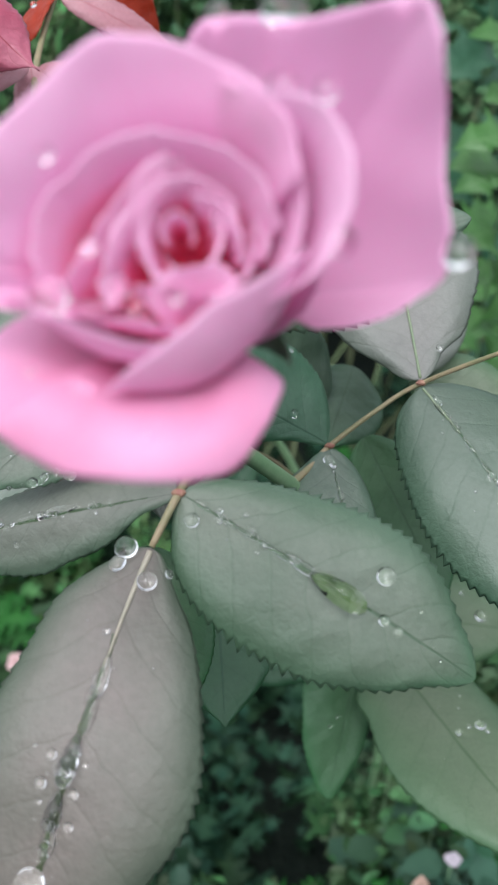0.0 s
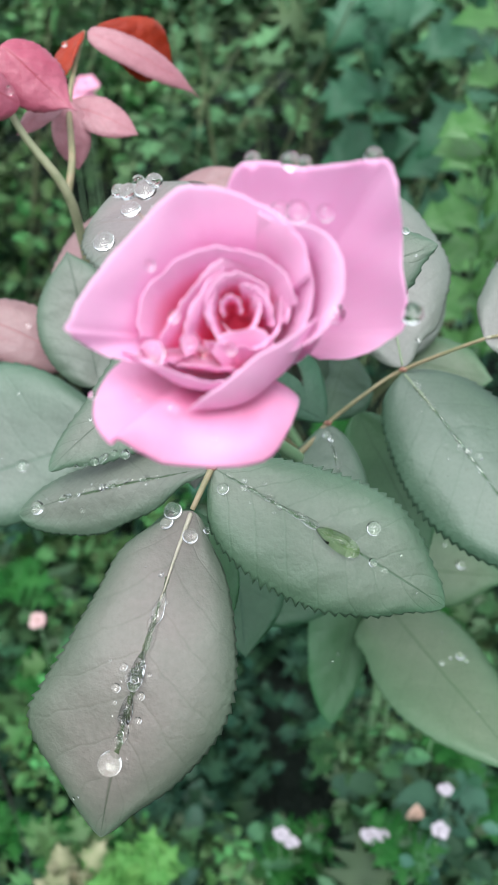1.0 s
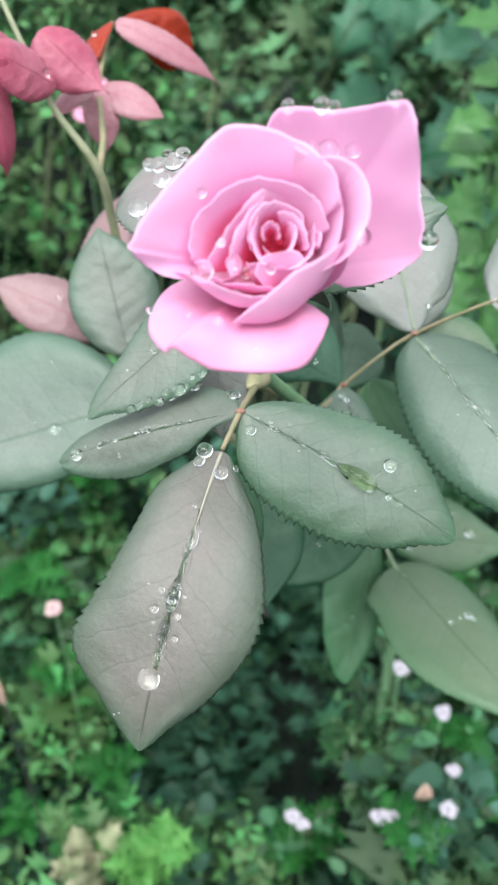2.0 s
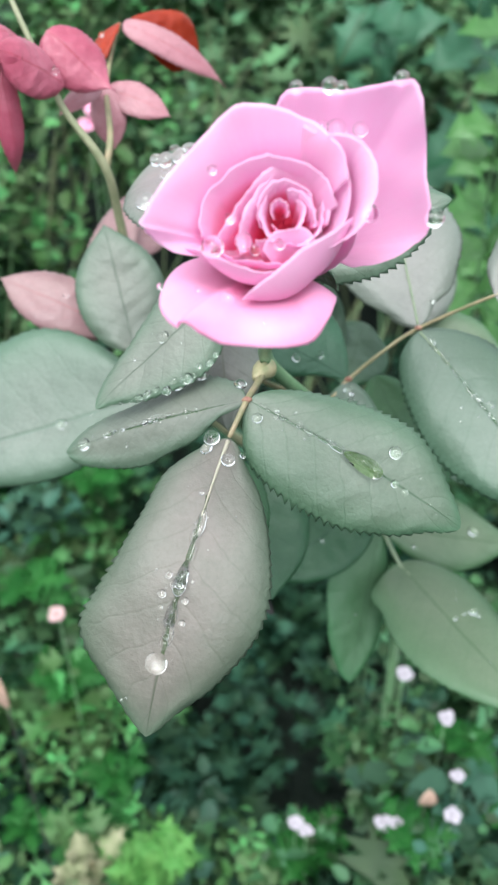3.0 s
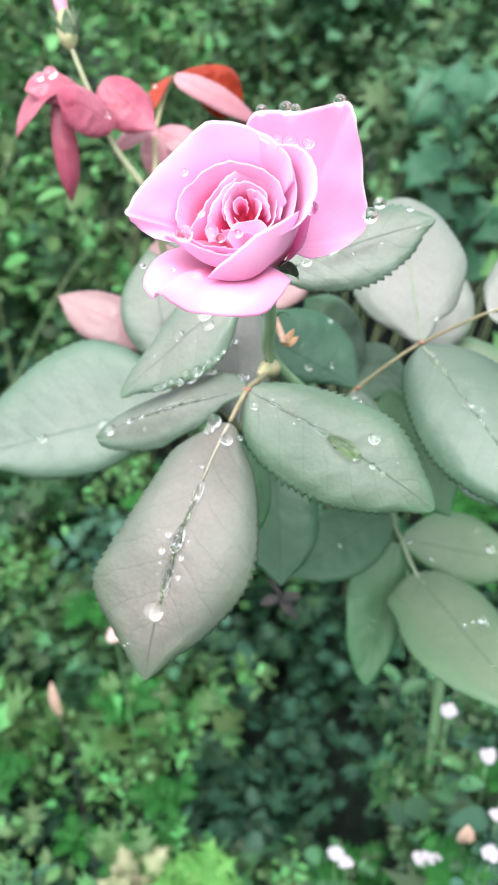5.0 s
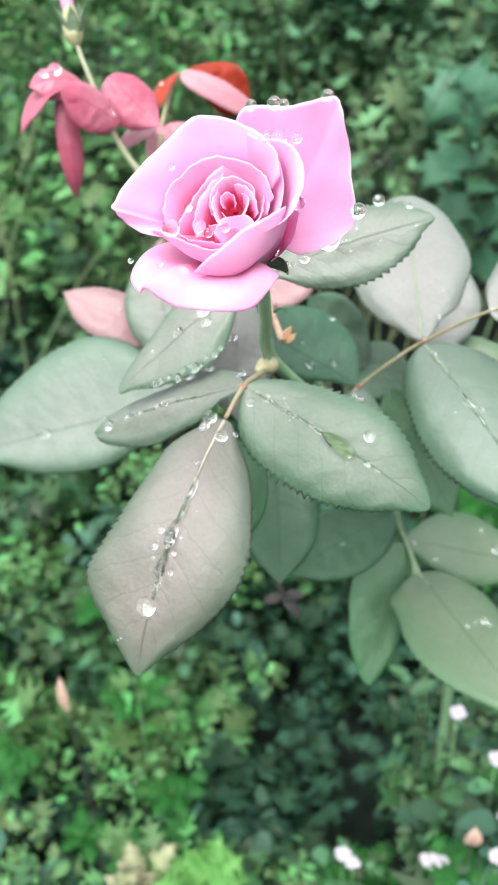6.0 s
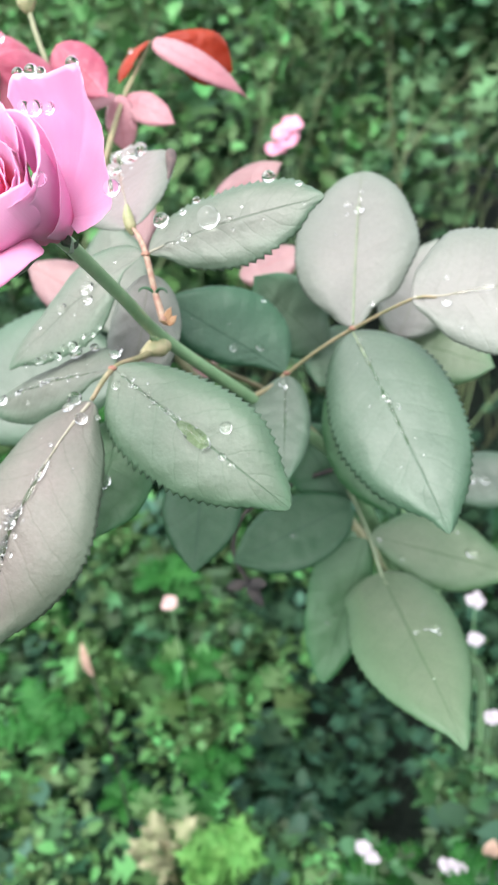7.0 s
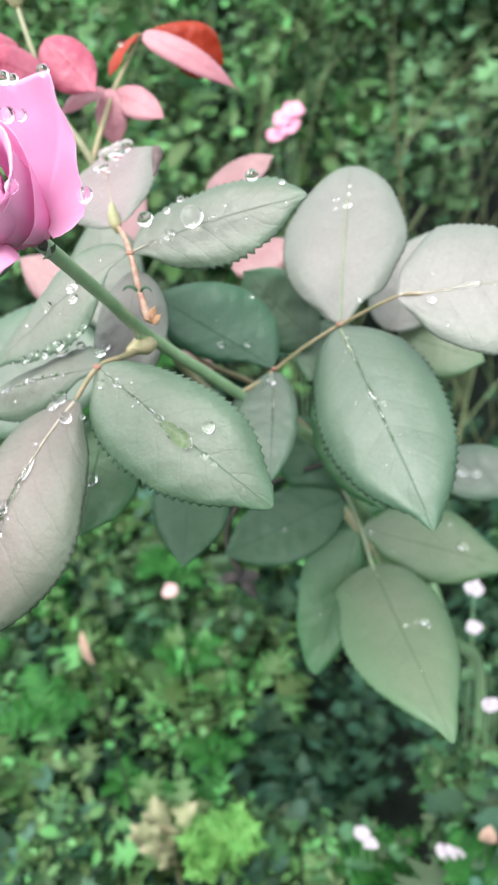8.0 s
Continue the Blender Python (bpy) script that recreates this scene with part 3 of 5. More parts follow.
leaflet("X2", inner, PALE, base=(-0.0236, 0.2103, 0.8481), tip=(-0.0207, 0.1753, 0.8134), width=0.028, up=(0.0, -0.6, 0.8), bite=0.02)
leaflet("O", inner, GREY, base=(-0.0589, 0.2502, 0.804), tip=(-0.0705, 0.2801, 0.8452), width=0.036, up=(0.0, -0.7, 0.7), bite=0.02)
leaflet("N", inner, GREEN_PALE, "large pale green leaflet", base=(-0.055, 0.240, 0.788), tip=(-0.155, 0.228, 0.764), width=0.054, up=(0.0, -0.75, 0.65), fold=0.08, bite=0.02, widest=0.45, rims=(((0.1, 10.0), (0.34, 20.2), (0.47, 20.9), (0.6, 19.0), (0.72, 15.5), (0.84, 9.0)), ((0.1, 24.0), (0.22, 35.0), (0.34, 40.0), (0.48, 39.0), (0.62, 34.0), (0.78, 25.0), (0.9, 14.0))), sharp=0.6)

for key_, owner_, end_, r_ in (("A", front, 0.26, 0.00065), ("F", right, 0.8, 0.00045), ("L", right, 0.35, 0.0005), ("E", middle, 0.1, 0.0004), ("H", right, 0.2, 0.0004), ("M", middle, 0.4, 0.0004)):
    b_ = BLADES[key_]
    v_, f_ = tube([b_.at(0.01 + end_ * k_ / 8, 0.0) + b_.n * 0.0001 for k_ in range(9)], [r_ * (1 - 0.095 * k_) for k_ in range(9)], 8, 4)
    part("midrib", v_, f_, RIB if key_ in "FH" else RIB_WARM, owner_, "pale raised midrib")

# ---- the flower: rim curves in millimetres, x right, y up, z towards the front of the bloom ----
BLOOM = Vector((-0.0090, 0.0909, 0.9166))
BX, BY, BZ = Vector((1.0, 0.012, -0.029)).normalized(), Vector((0.020, 0.453, 0.891)).normalized(), Vector((0.024, -0.892, 0.452)).normalized()


def bloom(x, y, z):
    k = 1 - z / 148                                      # parts nearer the front are drawn in by the same angle
    return BLOOM + (BX * x * k + BY * y * k + BZ * z) * 0.001


base_ring = [bloom(6, -7, -28), bloom(5.4, -6.6, -26), bloom(4.6, -6.1, -24), bloom(3.8, -5.6, -22), bloom(3.0, -5.0, -18)]
v_, f_ = tube(base_ring, [0.0021, 0.0025, 0.0032, 0.0030, 0.0012], 16)
flower = part("flower", v_, f_, STEM, plant, "open pink rose on a green hip")


def knot_curve(knots, t):
    n = len(knots) - 1
    x = min(max(t, 0.0), 1.0) * n
    i = min(int(x), n - 1)
    f = x - i
    p0, p1, p2, p3 = (Vector(knots[min(max(i + d, 0), n)]) for d in (-1, 0, 1, 2))
    return 0.5 * ((2 * p1) + (p2 - p0) * f + (2 * p0 - 5 * p1 + 4 * p2 - p3) * f * f + (3 * p1 - p0 - 3 * p2 + p3) * f ** 3)


def petal(rim, foot=(4, -5, -25), ring=0.25, p=0.9, q=0.5, bulge=(0, 0, 0), roll=0.0, ruffle=0.5, seed=0, centre=(1, -1), paler=0.5, deep=1.0, top=1.0):
    """From a narrow ring at the foot to the rim curve; p, q: how soon it spreads and how soon it rises; roll: mm by which the lip turns out."""
    foot, bulge = Vector(foot), Vector(bulge)
    na, nu = 44, 26
    verts, uvs, faces = [], [], []
    for i in range(nu + 1):
        u = i / nu
        for j in range(na + 1):
            t = j / na
            r = knot_curve(rim, t)
            out = Vector((r.x - centre[0], r.y - centre[1], 0))
            f = foot + out * ring
            d = r - f
            out.normalize()
            pos = Vector((f.x + d.x * u ** p, f.y + d.y * u ** p, f.z + d.z * u ** q))
            pos += bulge * (math.sin(math.pi * u ** 1.3) * math.sin(math.pi * min(max(t, 0.02), 0.98)) ** 0.6)
            if roll:
                k = max(u - 0.7, 0) / 0.3
                k *= math.sin(math.pi * min(max(t, 0.01), 0.99)) ** 0.4
                pos += out * (roll * k * k) - Vector((0, 0, 1)) * (abs(roll) * 0.5 * k ** 4)
            wob = noise.noise((pos.x * 0.14 + seed * 7, pos.y * 0.14, pos.z * 0.05))
            edge = noise.noise((t * 7, seed * 3.1, u * 1.5)) + 0.5 * noise.noise((t * 19, seed * 1.7, 0)) + 0.35 * noise.noise((t * 47, seed * 2.3, 0))
            pos += Vector((0, 0, 1)) * (wob * ruffle * 1.4 * u) + out * (edge * u ** 5 * ruffle * 0.9)
            verts.append(bloom(*pos))
            uvs.append((paler + (top - paler) * u ** deep, t))
    m = na + 1
    for i in range(nu):
        for j in range(na):
            faces.append((i * m + j, i * m + j + 1, (i + 1) * m + j + 1, (i + 1) * m + j))
    return part("petal", verts, faces, PETAL, flower, "", uvs, 0.00009)


# outer petals: the tall one at the back, the one bent down in front, the bowl with its pointed corner, its two front lips and the rolled side
petal([(1, 18.6, -9), (4, 22.6, -6), (15, 22.0, 0), (24.5, 23.2, 6.0), (27.2, 22.4, 7.0), (28.2, 18, 5.5), (29.6, 8, 0), (30.2, -2.4, -2.5), (26.5, -5.2, -6), (21, -8.0, -10), (15.5, -8.2, -15)], (8, -4, -24), 0.05, 1.0, 0.9, (0, 0, -3), 0.0, 0.9, 1, paler=0.62, top=0.86)
petal([(-12, -7, -9), (-16.5, -9.0, -7), (-19.6, -13.0, -3.5), (-20.9, -18.2, 1.0), (-18.0, -22.2, 5.0), (-17.0, -20.7, 6.0), (-13.4, -23.2, 6.2), (-8.2, -25.4, 5.6), (1, -25.8, 4.6), (7.6, -24.6, 3.4), (10.6, -20.2, 0.0), (12.6, -15.6, -5), (11.8, -13.6, -9), (8, -11.5, -14)], (1, -7, -22), 0.1, 0.85, 0.5, (0, 0.8, 4.0), 0.0, 0.8, 2, paler=0.50, top=0.60)
petal([(-9, -9.0, 2.5), (-15.5, -8.3, 4.0), (-20.5, -6.2, 5.2), (-23.4, -4.4, 8.6), (-24.5, -3.4, 9.4), (-23.2, -1.4, 9.2), (-20.2, 4, 8.2), (-13.5, 11.2, 6.2), (-7.4, 17.2, 4.8), (-1, 17.8, 4.8), (7, 15.7, 6.0), (13, 10.6, 7.4), (14.5, 5, 7)], (2, -4, -24), 0.3, 1.0, 0.42, (0, 0, 0), 0.5, 0.95, 4, paler=0.42, top=0.84)
petal([(10.5, 13, 7.5), (16.0, 11.4, 8.4), (18.5, 6, 8.6), (18.2, 1, 7.6), (15.6, -4.0, 6.0), (10, -7.6, 5)], (5, -5.5, -25), 0.2, 0.75, 0.5, (0, 0, 0), 1.1, 0.5, 5)
petal([(6, 15, 5.5), (12.4, 10.5, 6.2), (14.6, 4, 5.4), (14.2, -1, 4.6), (11.5, -5.5, 4), (6, -8.5, 3.5)], (4.5, -5.5, -25), 0.15, 0.9, 0.45, (0, 0, 0), 0.2, 0.3, 8, paler=0.3)
petal([(-15.8, -6.8, 2.8), (-12.0, -8.0, 5.8), (-6, -10.3, 6.5), (0, -11.5, 6), (6, -11, 5)], (3, -5.5, -25), 0.22, 0.8, 0.6, (-1.5, -3.4, 0), 0.4, 0.4, 6)
petal([(15.5, -1.5, 5.5), (11, -4.5, 7), (5.5, -7.5, 7.5), (1, -11.2, 7), (-3, -14.3, 5.5), (-5.5, -16.5, 3)], (5, -6.5, -25.5), 0.2, 0.75, 0.6, (3, -4.4, 0.5), 0.4, 0.4, 7)
petal([(11, 12.0, 3.5), (15.0, 9.0, 4.0), (16.2, 4, 3.0), (16.0, 0, 2.0), (14.6, -4.5, 1.6), (10.5, -8.5, 0.5), (6, -11, -1.0)], (5, -6, -25), 0.30, 0.5, 0.62, (0, 0, 0), 0.0, 0.3, 9, paler=0.45)
petal([(8, 15, -2.0), (13, 12, -1.0), (16.6, 6, -2.0), (17.0, -1, -4.5), (14.5, -7.0, -9.0), (10, -10, -13)], (6, -6, -25), 0.25, 0.65, 0.7, (0, 0, 0), 0.0, 0.3, 12, paler=0.5)
# the closed floor of the cup, deep pink
petal([(13.0, -2.5, -1.5), (10.0, 4.5, -1.5), (3.0, 7.8, -1.0), (-4.5, 6.6, -1.2), (-10.5, 1.2, -1.8), (-12.6, -5.6, -2.0), (-6.5, -9.2, -2.0), (1.0, -10.4, -2.0), (8.5, -8.0, -2.0), (13.0, -2.5, -1.5)], (1, -3, -11), 0.01, 0.6, 1.2, (0, 0, 0), 0.0, 0.3, 30, (1, -2), 0.02)
CUP_DEPTH = 3.0
# inner petals, from the second ring round the bowl to the furled heart
def inner_petal(k, rim, foot, ring, p, q, roll, pale):
    sunk = CUP_DEPTH if k else 0.8                        # the heart lies deep in the cup
    rim = [(x, y, z - sunk) for x, y, z in rim]
    foot = (foot[0], foot[1], foot[2] - sunk)
    petal(rim, foot, ring, p, q, (0, 0, 0), roll, max(1.05 - 0.06 * k, 0.6), 10 + k, (2, 0), pale * (0.7 if k < 4 else 1.1), 1.9)


inner_petal(0, [(-13.2, -5, 2.6), (-11.4, 2.6, 4.4), (-4.6, 8.0, 5.6), (3.6, 8.9, 6.2), (9.4, 6.2, 5.8), (12.2, 0.5, 4.0)], (1, -4, -8), 0.30, 0.75, 0.9, 0.3, 0.30)
inner_petal(1, [(-11.0, -7.0, 2.2), (-8.6, -3.6, 4.6), (-4.4, 2.0, 6.2), (-0.4, 6.1, 6.8), (4.6, 7.2, 6.6), (9.6, 3.4, 5.6), (10.8, -2.6, 3.8)], (1, -5, -5), 0.02, 0.6, 1.2, 0.9, 0.04)
inner_petal(2, [(-10.8, -6.4, 3.2), (-8.0, -8.9, 5.4), (-4.2, -9.4, 6.0), (0, -10.1, 6.0), (4.5, -9.5, 5.8), (7.8, -7.0, 5.2)], (0, -7, -6), 0.35, 0.7, 1.0, -0.5, 0.22)
inner_petal(3, [(1.2, 6.4, 5.4), (-1.6, 3.4, 6.6), (-4.0, -0.8, 6.6), (-5.6, -4.6, 5.6), (-5.4, -7.8, 4.2)], (1, -4, -4), 0.25, 0.8, 0.9, 1.0, 0.10)
inner_petal(4, [(-3.0, -5.4, 3.8), (-0.6, -5.2, 5.6), (2.6, -5.6, 6.4), (6.2, -5.0, 6.4), (9.2, -2.4, 5.8), (9.8, 2.0, 4.6)], (3.0, -8, -5), 0.45, 0.8, 0.9, 1.0, 0.34)
inner_petal(5, [(-2.0, -3.4, 4.4), (-1.9, 0.9, 6.0), (0.3, 4.0, 6.4), (3.4, 4.8, 6.4), (7.0, 2.9, 6.0), (8.0, -1.8, 4.8)], (2.4, -1.4, -3), 0.10, 0.7, 1.1, 0.8, 0.05)
inner_petal(6, [(0.2, -2.4, 4.4), (2.0, -3.6, 5.8), (5.0, -2.6, 6.0), (6.2, 0.2, 5.4), (5.2, 2.2, 4.6)], (2.6, -3, -2), 0.55, 0.9, 0.8, 0.7, 0.24)
inner_petal(7, [(0.6, -1.6, 5.2), (0.4, 0.6, 5.8), (1.8, 1.7, 6.0), (3.2, 0.8, 5.8), (3.4, -1.2, 5.2)], (1.9, -0.6, -1), 0.3, 0.9, 0.9, 0.3, 0.2)
inner_petal(8, [(3.0, 3.4, 6.0), (5.6, 2.6, 6.4), (7.8, -0.3, 6.2), (8.4, -3.2, 5.2)], (4, -2, -2), 0.3, 0.8, 0.9, 0.8, 0.22)
inner_petal(9, [(-0.6, 2.6, 5.6), (-1.3, -0.8, 6.1), (-0.4, -4.0, 5.8), (2.2, -6.0, 5.2)], (1.5, -2, -2), 0.3, 0.8, 0.9, 0.6, 0.18)

inner_petal(10, [(-1.4, -7.2, 5.0), (0.2, -4.4, 6.2), (3.2, -3.0, 6.8), (6.6, -3.4, 6.8), (8.8, -6.0, 6.0)], (3.6, -9.0, -1), 0.35, 0.9, 0.7, 0.5, 0.48)


def sepal(x0, y0, z0, x1, y1, z1, up):
    b = Blade(bloom(x0, y0, z0), bloom(x1, y1, z1), 0.0034, up, widest=0.35, teeth=6, bite=0.02, arch=0.002)
    v, f, uv = b.mesh(3)
    part("sepal", v, f, GREEN, flower, "", uv, 0.0004)


sepal(8, -8, -24, 13.5, -12.5, -16, BX)
sepal(7.5, -8, -26, 12.5, -8.5, -22.5, -BY)
sepal(3, -9, -25, -4, -18, -22, -BY)
sepal(3, -5, -25, -10, 2, -20, BY)

# ---- young red shoot behind the rose ----
v_, f_ = tube([(0.060, 0.33, 0.61), (0.010, 0.335, 0.675), (-0.035, 0.312, 0.735), (-0.0590, 0.292, 0.79), (-0.0640, 0.282, 0.8450), (-0.0668, 0.2750, 0.8702), (-0.0804, 0.2780, 0.8913), (-0.0915, 0.2860, 0.9152), (-0.0975, 0.2925, 0.9283)],
              [0.0026, 0.0026, 0.0024, 0.0021, 0.0018, 0.0017, 0.0013, 0.0011, 0.0010])
shoot = part("shoot", v_, f_, OLIVE, plant, "young side shoot with red leaves")
v_, f_ = tube([(-0.0664, 0.2755, 0.8690), (-0.0646, 0.2830, 0.8790), (-0.0680, 0.3090, 0.8900), (-0.0674, 0.3280, 0.8996), (-0.0640, 0.3390, 0.9096)], [0.0016, 0.0013, 0.0011, 0.0009, 0.0008])
twig = part("leaf_stalk", v_, f_, STALK, plant)
v_, f_ = tube([(-0.0975, 0.2925, 0.9280), (-0.0985, 0.2935, 0.9315), (-0.0995, 0.2955, 0.9360), (-0.1008, 0.2985, 0.9415), (-0.1016, 0.300, 0.9440)], [0.0014, 0.0040, 0.0043, 0.0027, 0.0012], 14)
bud_part = part("bud", v_, f_, CUP, plant, "small closed green rose bud")
for k_ in range(5):
    w_ = 2 * math.pi * k_ / 5
    b_ = Blade((-0.0980 + 0.003 * math.cos(w_), 0.2935 + 0.003 * math.sin(w_), 0.9320), (-0.1000 + 0.007 * math.cos(w_), 0.297 + 0.007 * math.sin(w_), 0.9440), 0.005,
               (math.cos(w_), math.sin(w_), 0.2), widest=0.35, teeth=5, bite=0.02)
    v_, f_, uv_ = b_.mesh(3)
    part("sepal", v_, f_, LIME, bud_part, "", uv_, 0.0003)
v_, f_ = tube([(-0.1010, 0.2985, 0.9410), (-0.1020, 0.300, 0.9460), (-0.1030, 0.3015, 0.9515), (-0.1038, 0.303, 0.9560)], [0.0022, 0.0030, 0.0022, 0.0006], 12)
part("petal", v_, f_, PINKFL, bud_part, "furled pink petals showing at the tip")


def young_leaf(key, mat, base, tip, width, up, extra):
    leaflet(key, twig if key in ("r4", "r5", "r6", "r6u", "r7", "r8", "r9") else shoot, mat, "", 0.0003, base=base, tip=tip, width=width, up=up, teeth=14, bite=0.05, **extra)


young_leaf("r1", RED, (-0.0955, 0.2760, 0.9165), (-0.1150, 0.2570, 0.8995), 0.0150, (-0.5, -0.5, 0.75), dict(arch=0.005, fold=0.2))
young_leaf("r1c", RED, (-0.0930, 0.2790, 0.9155), (-0.1110, 0.2630, 0.9165), 0.0180, (-0.1, -0.75, 0.65), dict(arch=0.004, fold=-0.25))
young_leaf("r2", RED, (-0.1000, 0.2700, 0.9130), (-0.0986, 0.2680, 0.8692), 0.0105, (0.45, -0.85, 0.25), dict(arch=0.005, fold=-0.35, hook=-0.03))
young_leaf("r3", RED, (-0.0780, 0.2745, 0.9000), (-0.0960, 0.2550, 0.9165), 0.0200, (-0.2, -0.75, 0.6), dict(arch=0.002, fold=-0.2, widest=0.5))
young_leaf("r4", RED, (-0.0840, 0.2850, 0.9165), (-0.0622, 0.2830, 0.8940), 0.0215, (0.35, -0.8, 0.45), dict(arch=0.003, fold=-0.30, widest=0.42, hook=0.06, point=1.7))
young_leaf("r5", ORANGE, (-0.0640, 0.3390, 0.9100), (-0.0745, 0.3220, 0.8946), 0.0130, (-0.6, -0.6, 0.5), dict(arch=0.003, widest=0.6))
young_leaf("r6", PINK, (-0.0628, 0.3390, 0.9096), (-0.0203, 0.3480, 0.8820), 0.0125, (0.15, -0.75, 0.65), dict(arch=0.0045, widest=0.36, hook=-0.02, point=1.4))
young_leaf("r6u", ORANGE, (-0.0600, 0.3430, 0.9105), (-0.0325, 0.3620, 0.8920), 0.0240, (0.5, -0.75, 0.2), dict(arch=0.004, widest=0.62))
young_leaf("r7", PINK, (-0.0688, 0.3110, 0.8898), (-0.0427, 0.3040, 0.8803), 0.0150, (0.1, -0.7, 0.7), dict(arch=0.003, widest=0.42))
young_leaf("r8", PINK, (-0.0690, 0.3070, 0.8925), (-0.0660, 0.3010, 0.8686), 0.0140, (0.2, -0.9, 0.2), dict(arch=0.003))
young_leaf("r9", PINK, (-0.0689, 0.3030, 0.8935), (-0.0835, 0.2860, 0.8865), 0.0090, (0.0, -0.7, 0.7), dict(arch=0.002))
young_leaf("k1", DUSTY, (-0.0708, 0.273, 0.8020), (-0.1165, 0.283, 0.8220), 0.026, (0.0, -0.65, 0.75), dict(arch=0.003))
young_leaf("k2", DUSTY, (-0.078, 0.2804, 0.8149), (-0.0631, 0.3192, 0.8453), 0.020, (0.0, -0.65, 0.75), dict())
young_leaf("k3", DUSTY, (-0.0507, 0.3213, 0.8272), (-0.0712, 0.2974, 0.8276), 0.018, (0.0, -0.65, 0.75), dict())

v_, f_ = tube([(0.09, 0.40, 0.50), (0.030, 0.42, 0.65), (-0.020, 0.385, 0.755), (-0.030, 0.346, 0.797), (-0.042, 0.342, 0.836)], [0.0026, 0.0022, 0.0018, 0.0012, 0.0008])
far_shoot = part("shoot", v_, f_, STEM, plant, "low side shoot with dull pink leaves")
for key_, base_, tip_, wid_ in [("pr1", (-0.0400, 0.3400, 0.8370), (-0.0060, 0.3460, 0.8530), 0.019), ("pr2", (-0.0300, 0.3400, 0.7970), (0.003, 0.3480, 0.8090), 0.022),
                                ("pr3", (-0.0429, 0.2917, 0.7735), (-0.0275, 0.2916, 0.7641), 0.010)]:
    leaflet(key_, far_shoot, DUSTY, "", 0.0003, base=base_, tip=tip_, width=wid_, up=(0, -0.65, 0.75), teeth=12, bite=0.03)

# ---- husks at the leaf joints ----
v_, f_ = tube([(-0.0068, 0.1795, 0.8345), (-0.0082, 0.1765, 0.8356), (-0.0098, 0.1735, 0.8362), (-0.0118, 0.1690, 0.8362)], [0.0020, 0.0036, 0.0030, 0.0009], 14)
part("stipule", v_, f_, CUP, plant, "pale swollen stipule at the leaf joint")
v_, f_ = tube([(-0.0188, 0.1910, 0.8695), (-0.0196, 0.1912, 0.8725), (-0.0204, 0.1920, 0.8755), (-0.0210, 0.1935, 0.8790)], [0.0008, 0.0020, 0.0018, 0.0006], 12)
part("stipule", v_, f_, CUP, middle, "pale yellow swelling under a leaflet")
for dx_, dz_, top_ in ((0.0, 0.0, (0.0016, 0.1685, 0.8555)), (0.002, -0.001, (0.0035, 0.1690, 0.8515)), (-0.001, -0.001, (-0.0010, 0.1660, 0.8500))):
    b_ = Blade((-0.0028 + dx_ * 0.3, 0.1705, 0.8475 + dz_), Vector((-0.0028, 0.1705, 0.8475)).lerp(Vector(top_), 0.75), 0.0025, (0.2, -0.9, 0.3), widest=0.35, teeth=4, bite=0.02)
    v_, f_, uv_ = b_.mesh(3)
    part("husk", v_, f_, HUSK, plant, "torn orange husk on the stem", uv_, 0.0003)

for dx_ in (-1, 1):
    v_, f_ = tube([(-0.0062, 0.1735, 0.8560), (-0.0062 + 0.0018 * dx_, 0.1728, 0.8580), (-0.0062 + 0.0038 * dx_, 0.1722, 0.8583), (-0.0062 + 0.0050 * dx_, 0.1718, 0.8572)], [0.0006, 0.0005, 0.0004, 0.0002], 8)
    part("stipule", v_, f_, DARK, middle, "small curled dark stipule")

b_ = BLADES["M"]
v_, f_ = tube([b_.at(0.30 + 0.05 * k_, 0.97) + b_.n * 0.0008 * math.sin(0.5 * k_) for k_ in range(9)], [0.0003, 0.0008, 0.0014, 0.0019, 0.0021, 0.0020, 0.0017, 0.0012, 0.0005], 9, 3)
part("curled_edge", v_, f_, CURL, middle, "dark brown curled leaf edge")

for owner_, spot_ in ((front, (-0.0143, 0.1508, 0.8398)), (middle, (-0.0098, 0.1780, 0.8676)), (right, (0.0487, 0.2265, 0.8229)), (right, (0.0234, 0.2225, 0.8043))):
    spot_ = Vector(spot_)
    v_, f_ = tube([spot_ + Vector((-0.0014, 0.0002, -0.0003)), spot_ + Vector((-0.0005, 0, 0.0002)), spot_ + Vector((0.0006, 0, 0.0001)), spot_ + Vector((0.0014, 0.0002, 0.0003))], [0.0003, 0.0008, 0.0009, 0.0003], 9, 3)
    part("joint", v_, f_, NODE, owner_, "reddish joint of the leaf stalk")

# ---- water drops ----
DROP_CACHE = {}


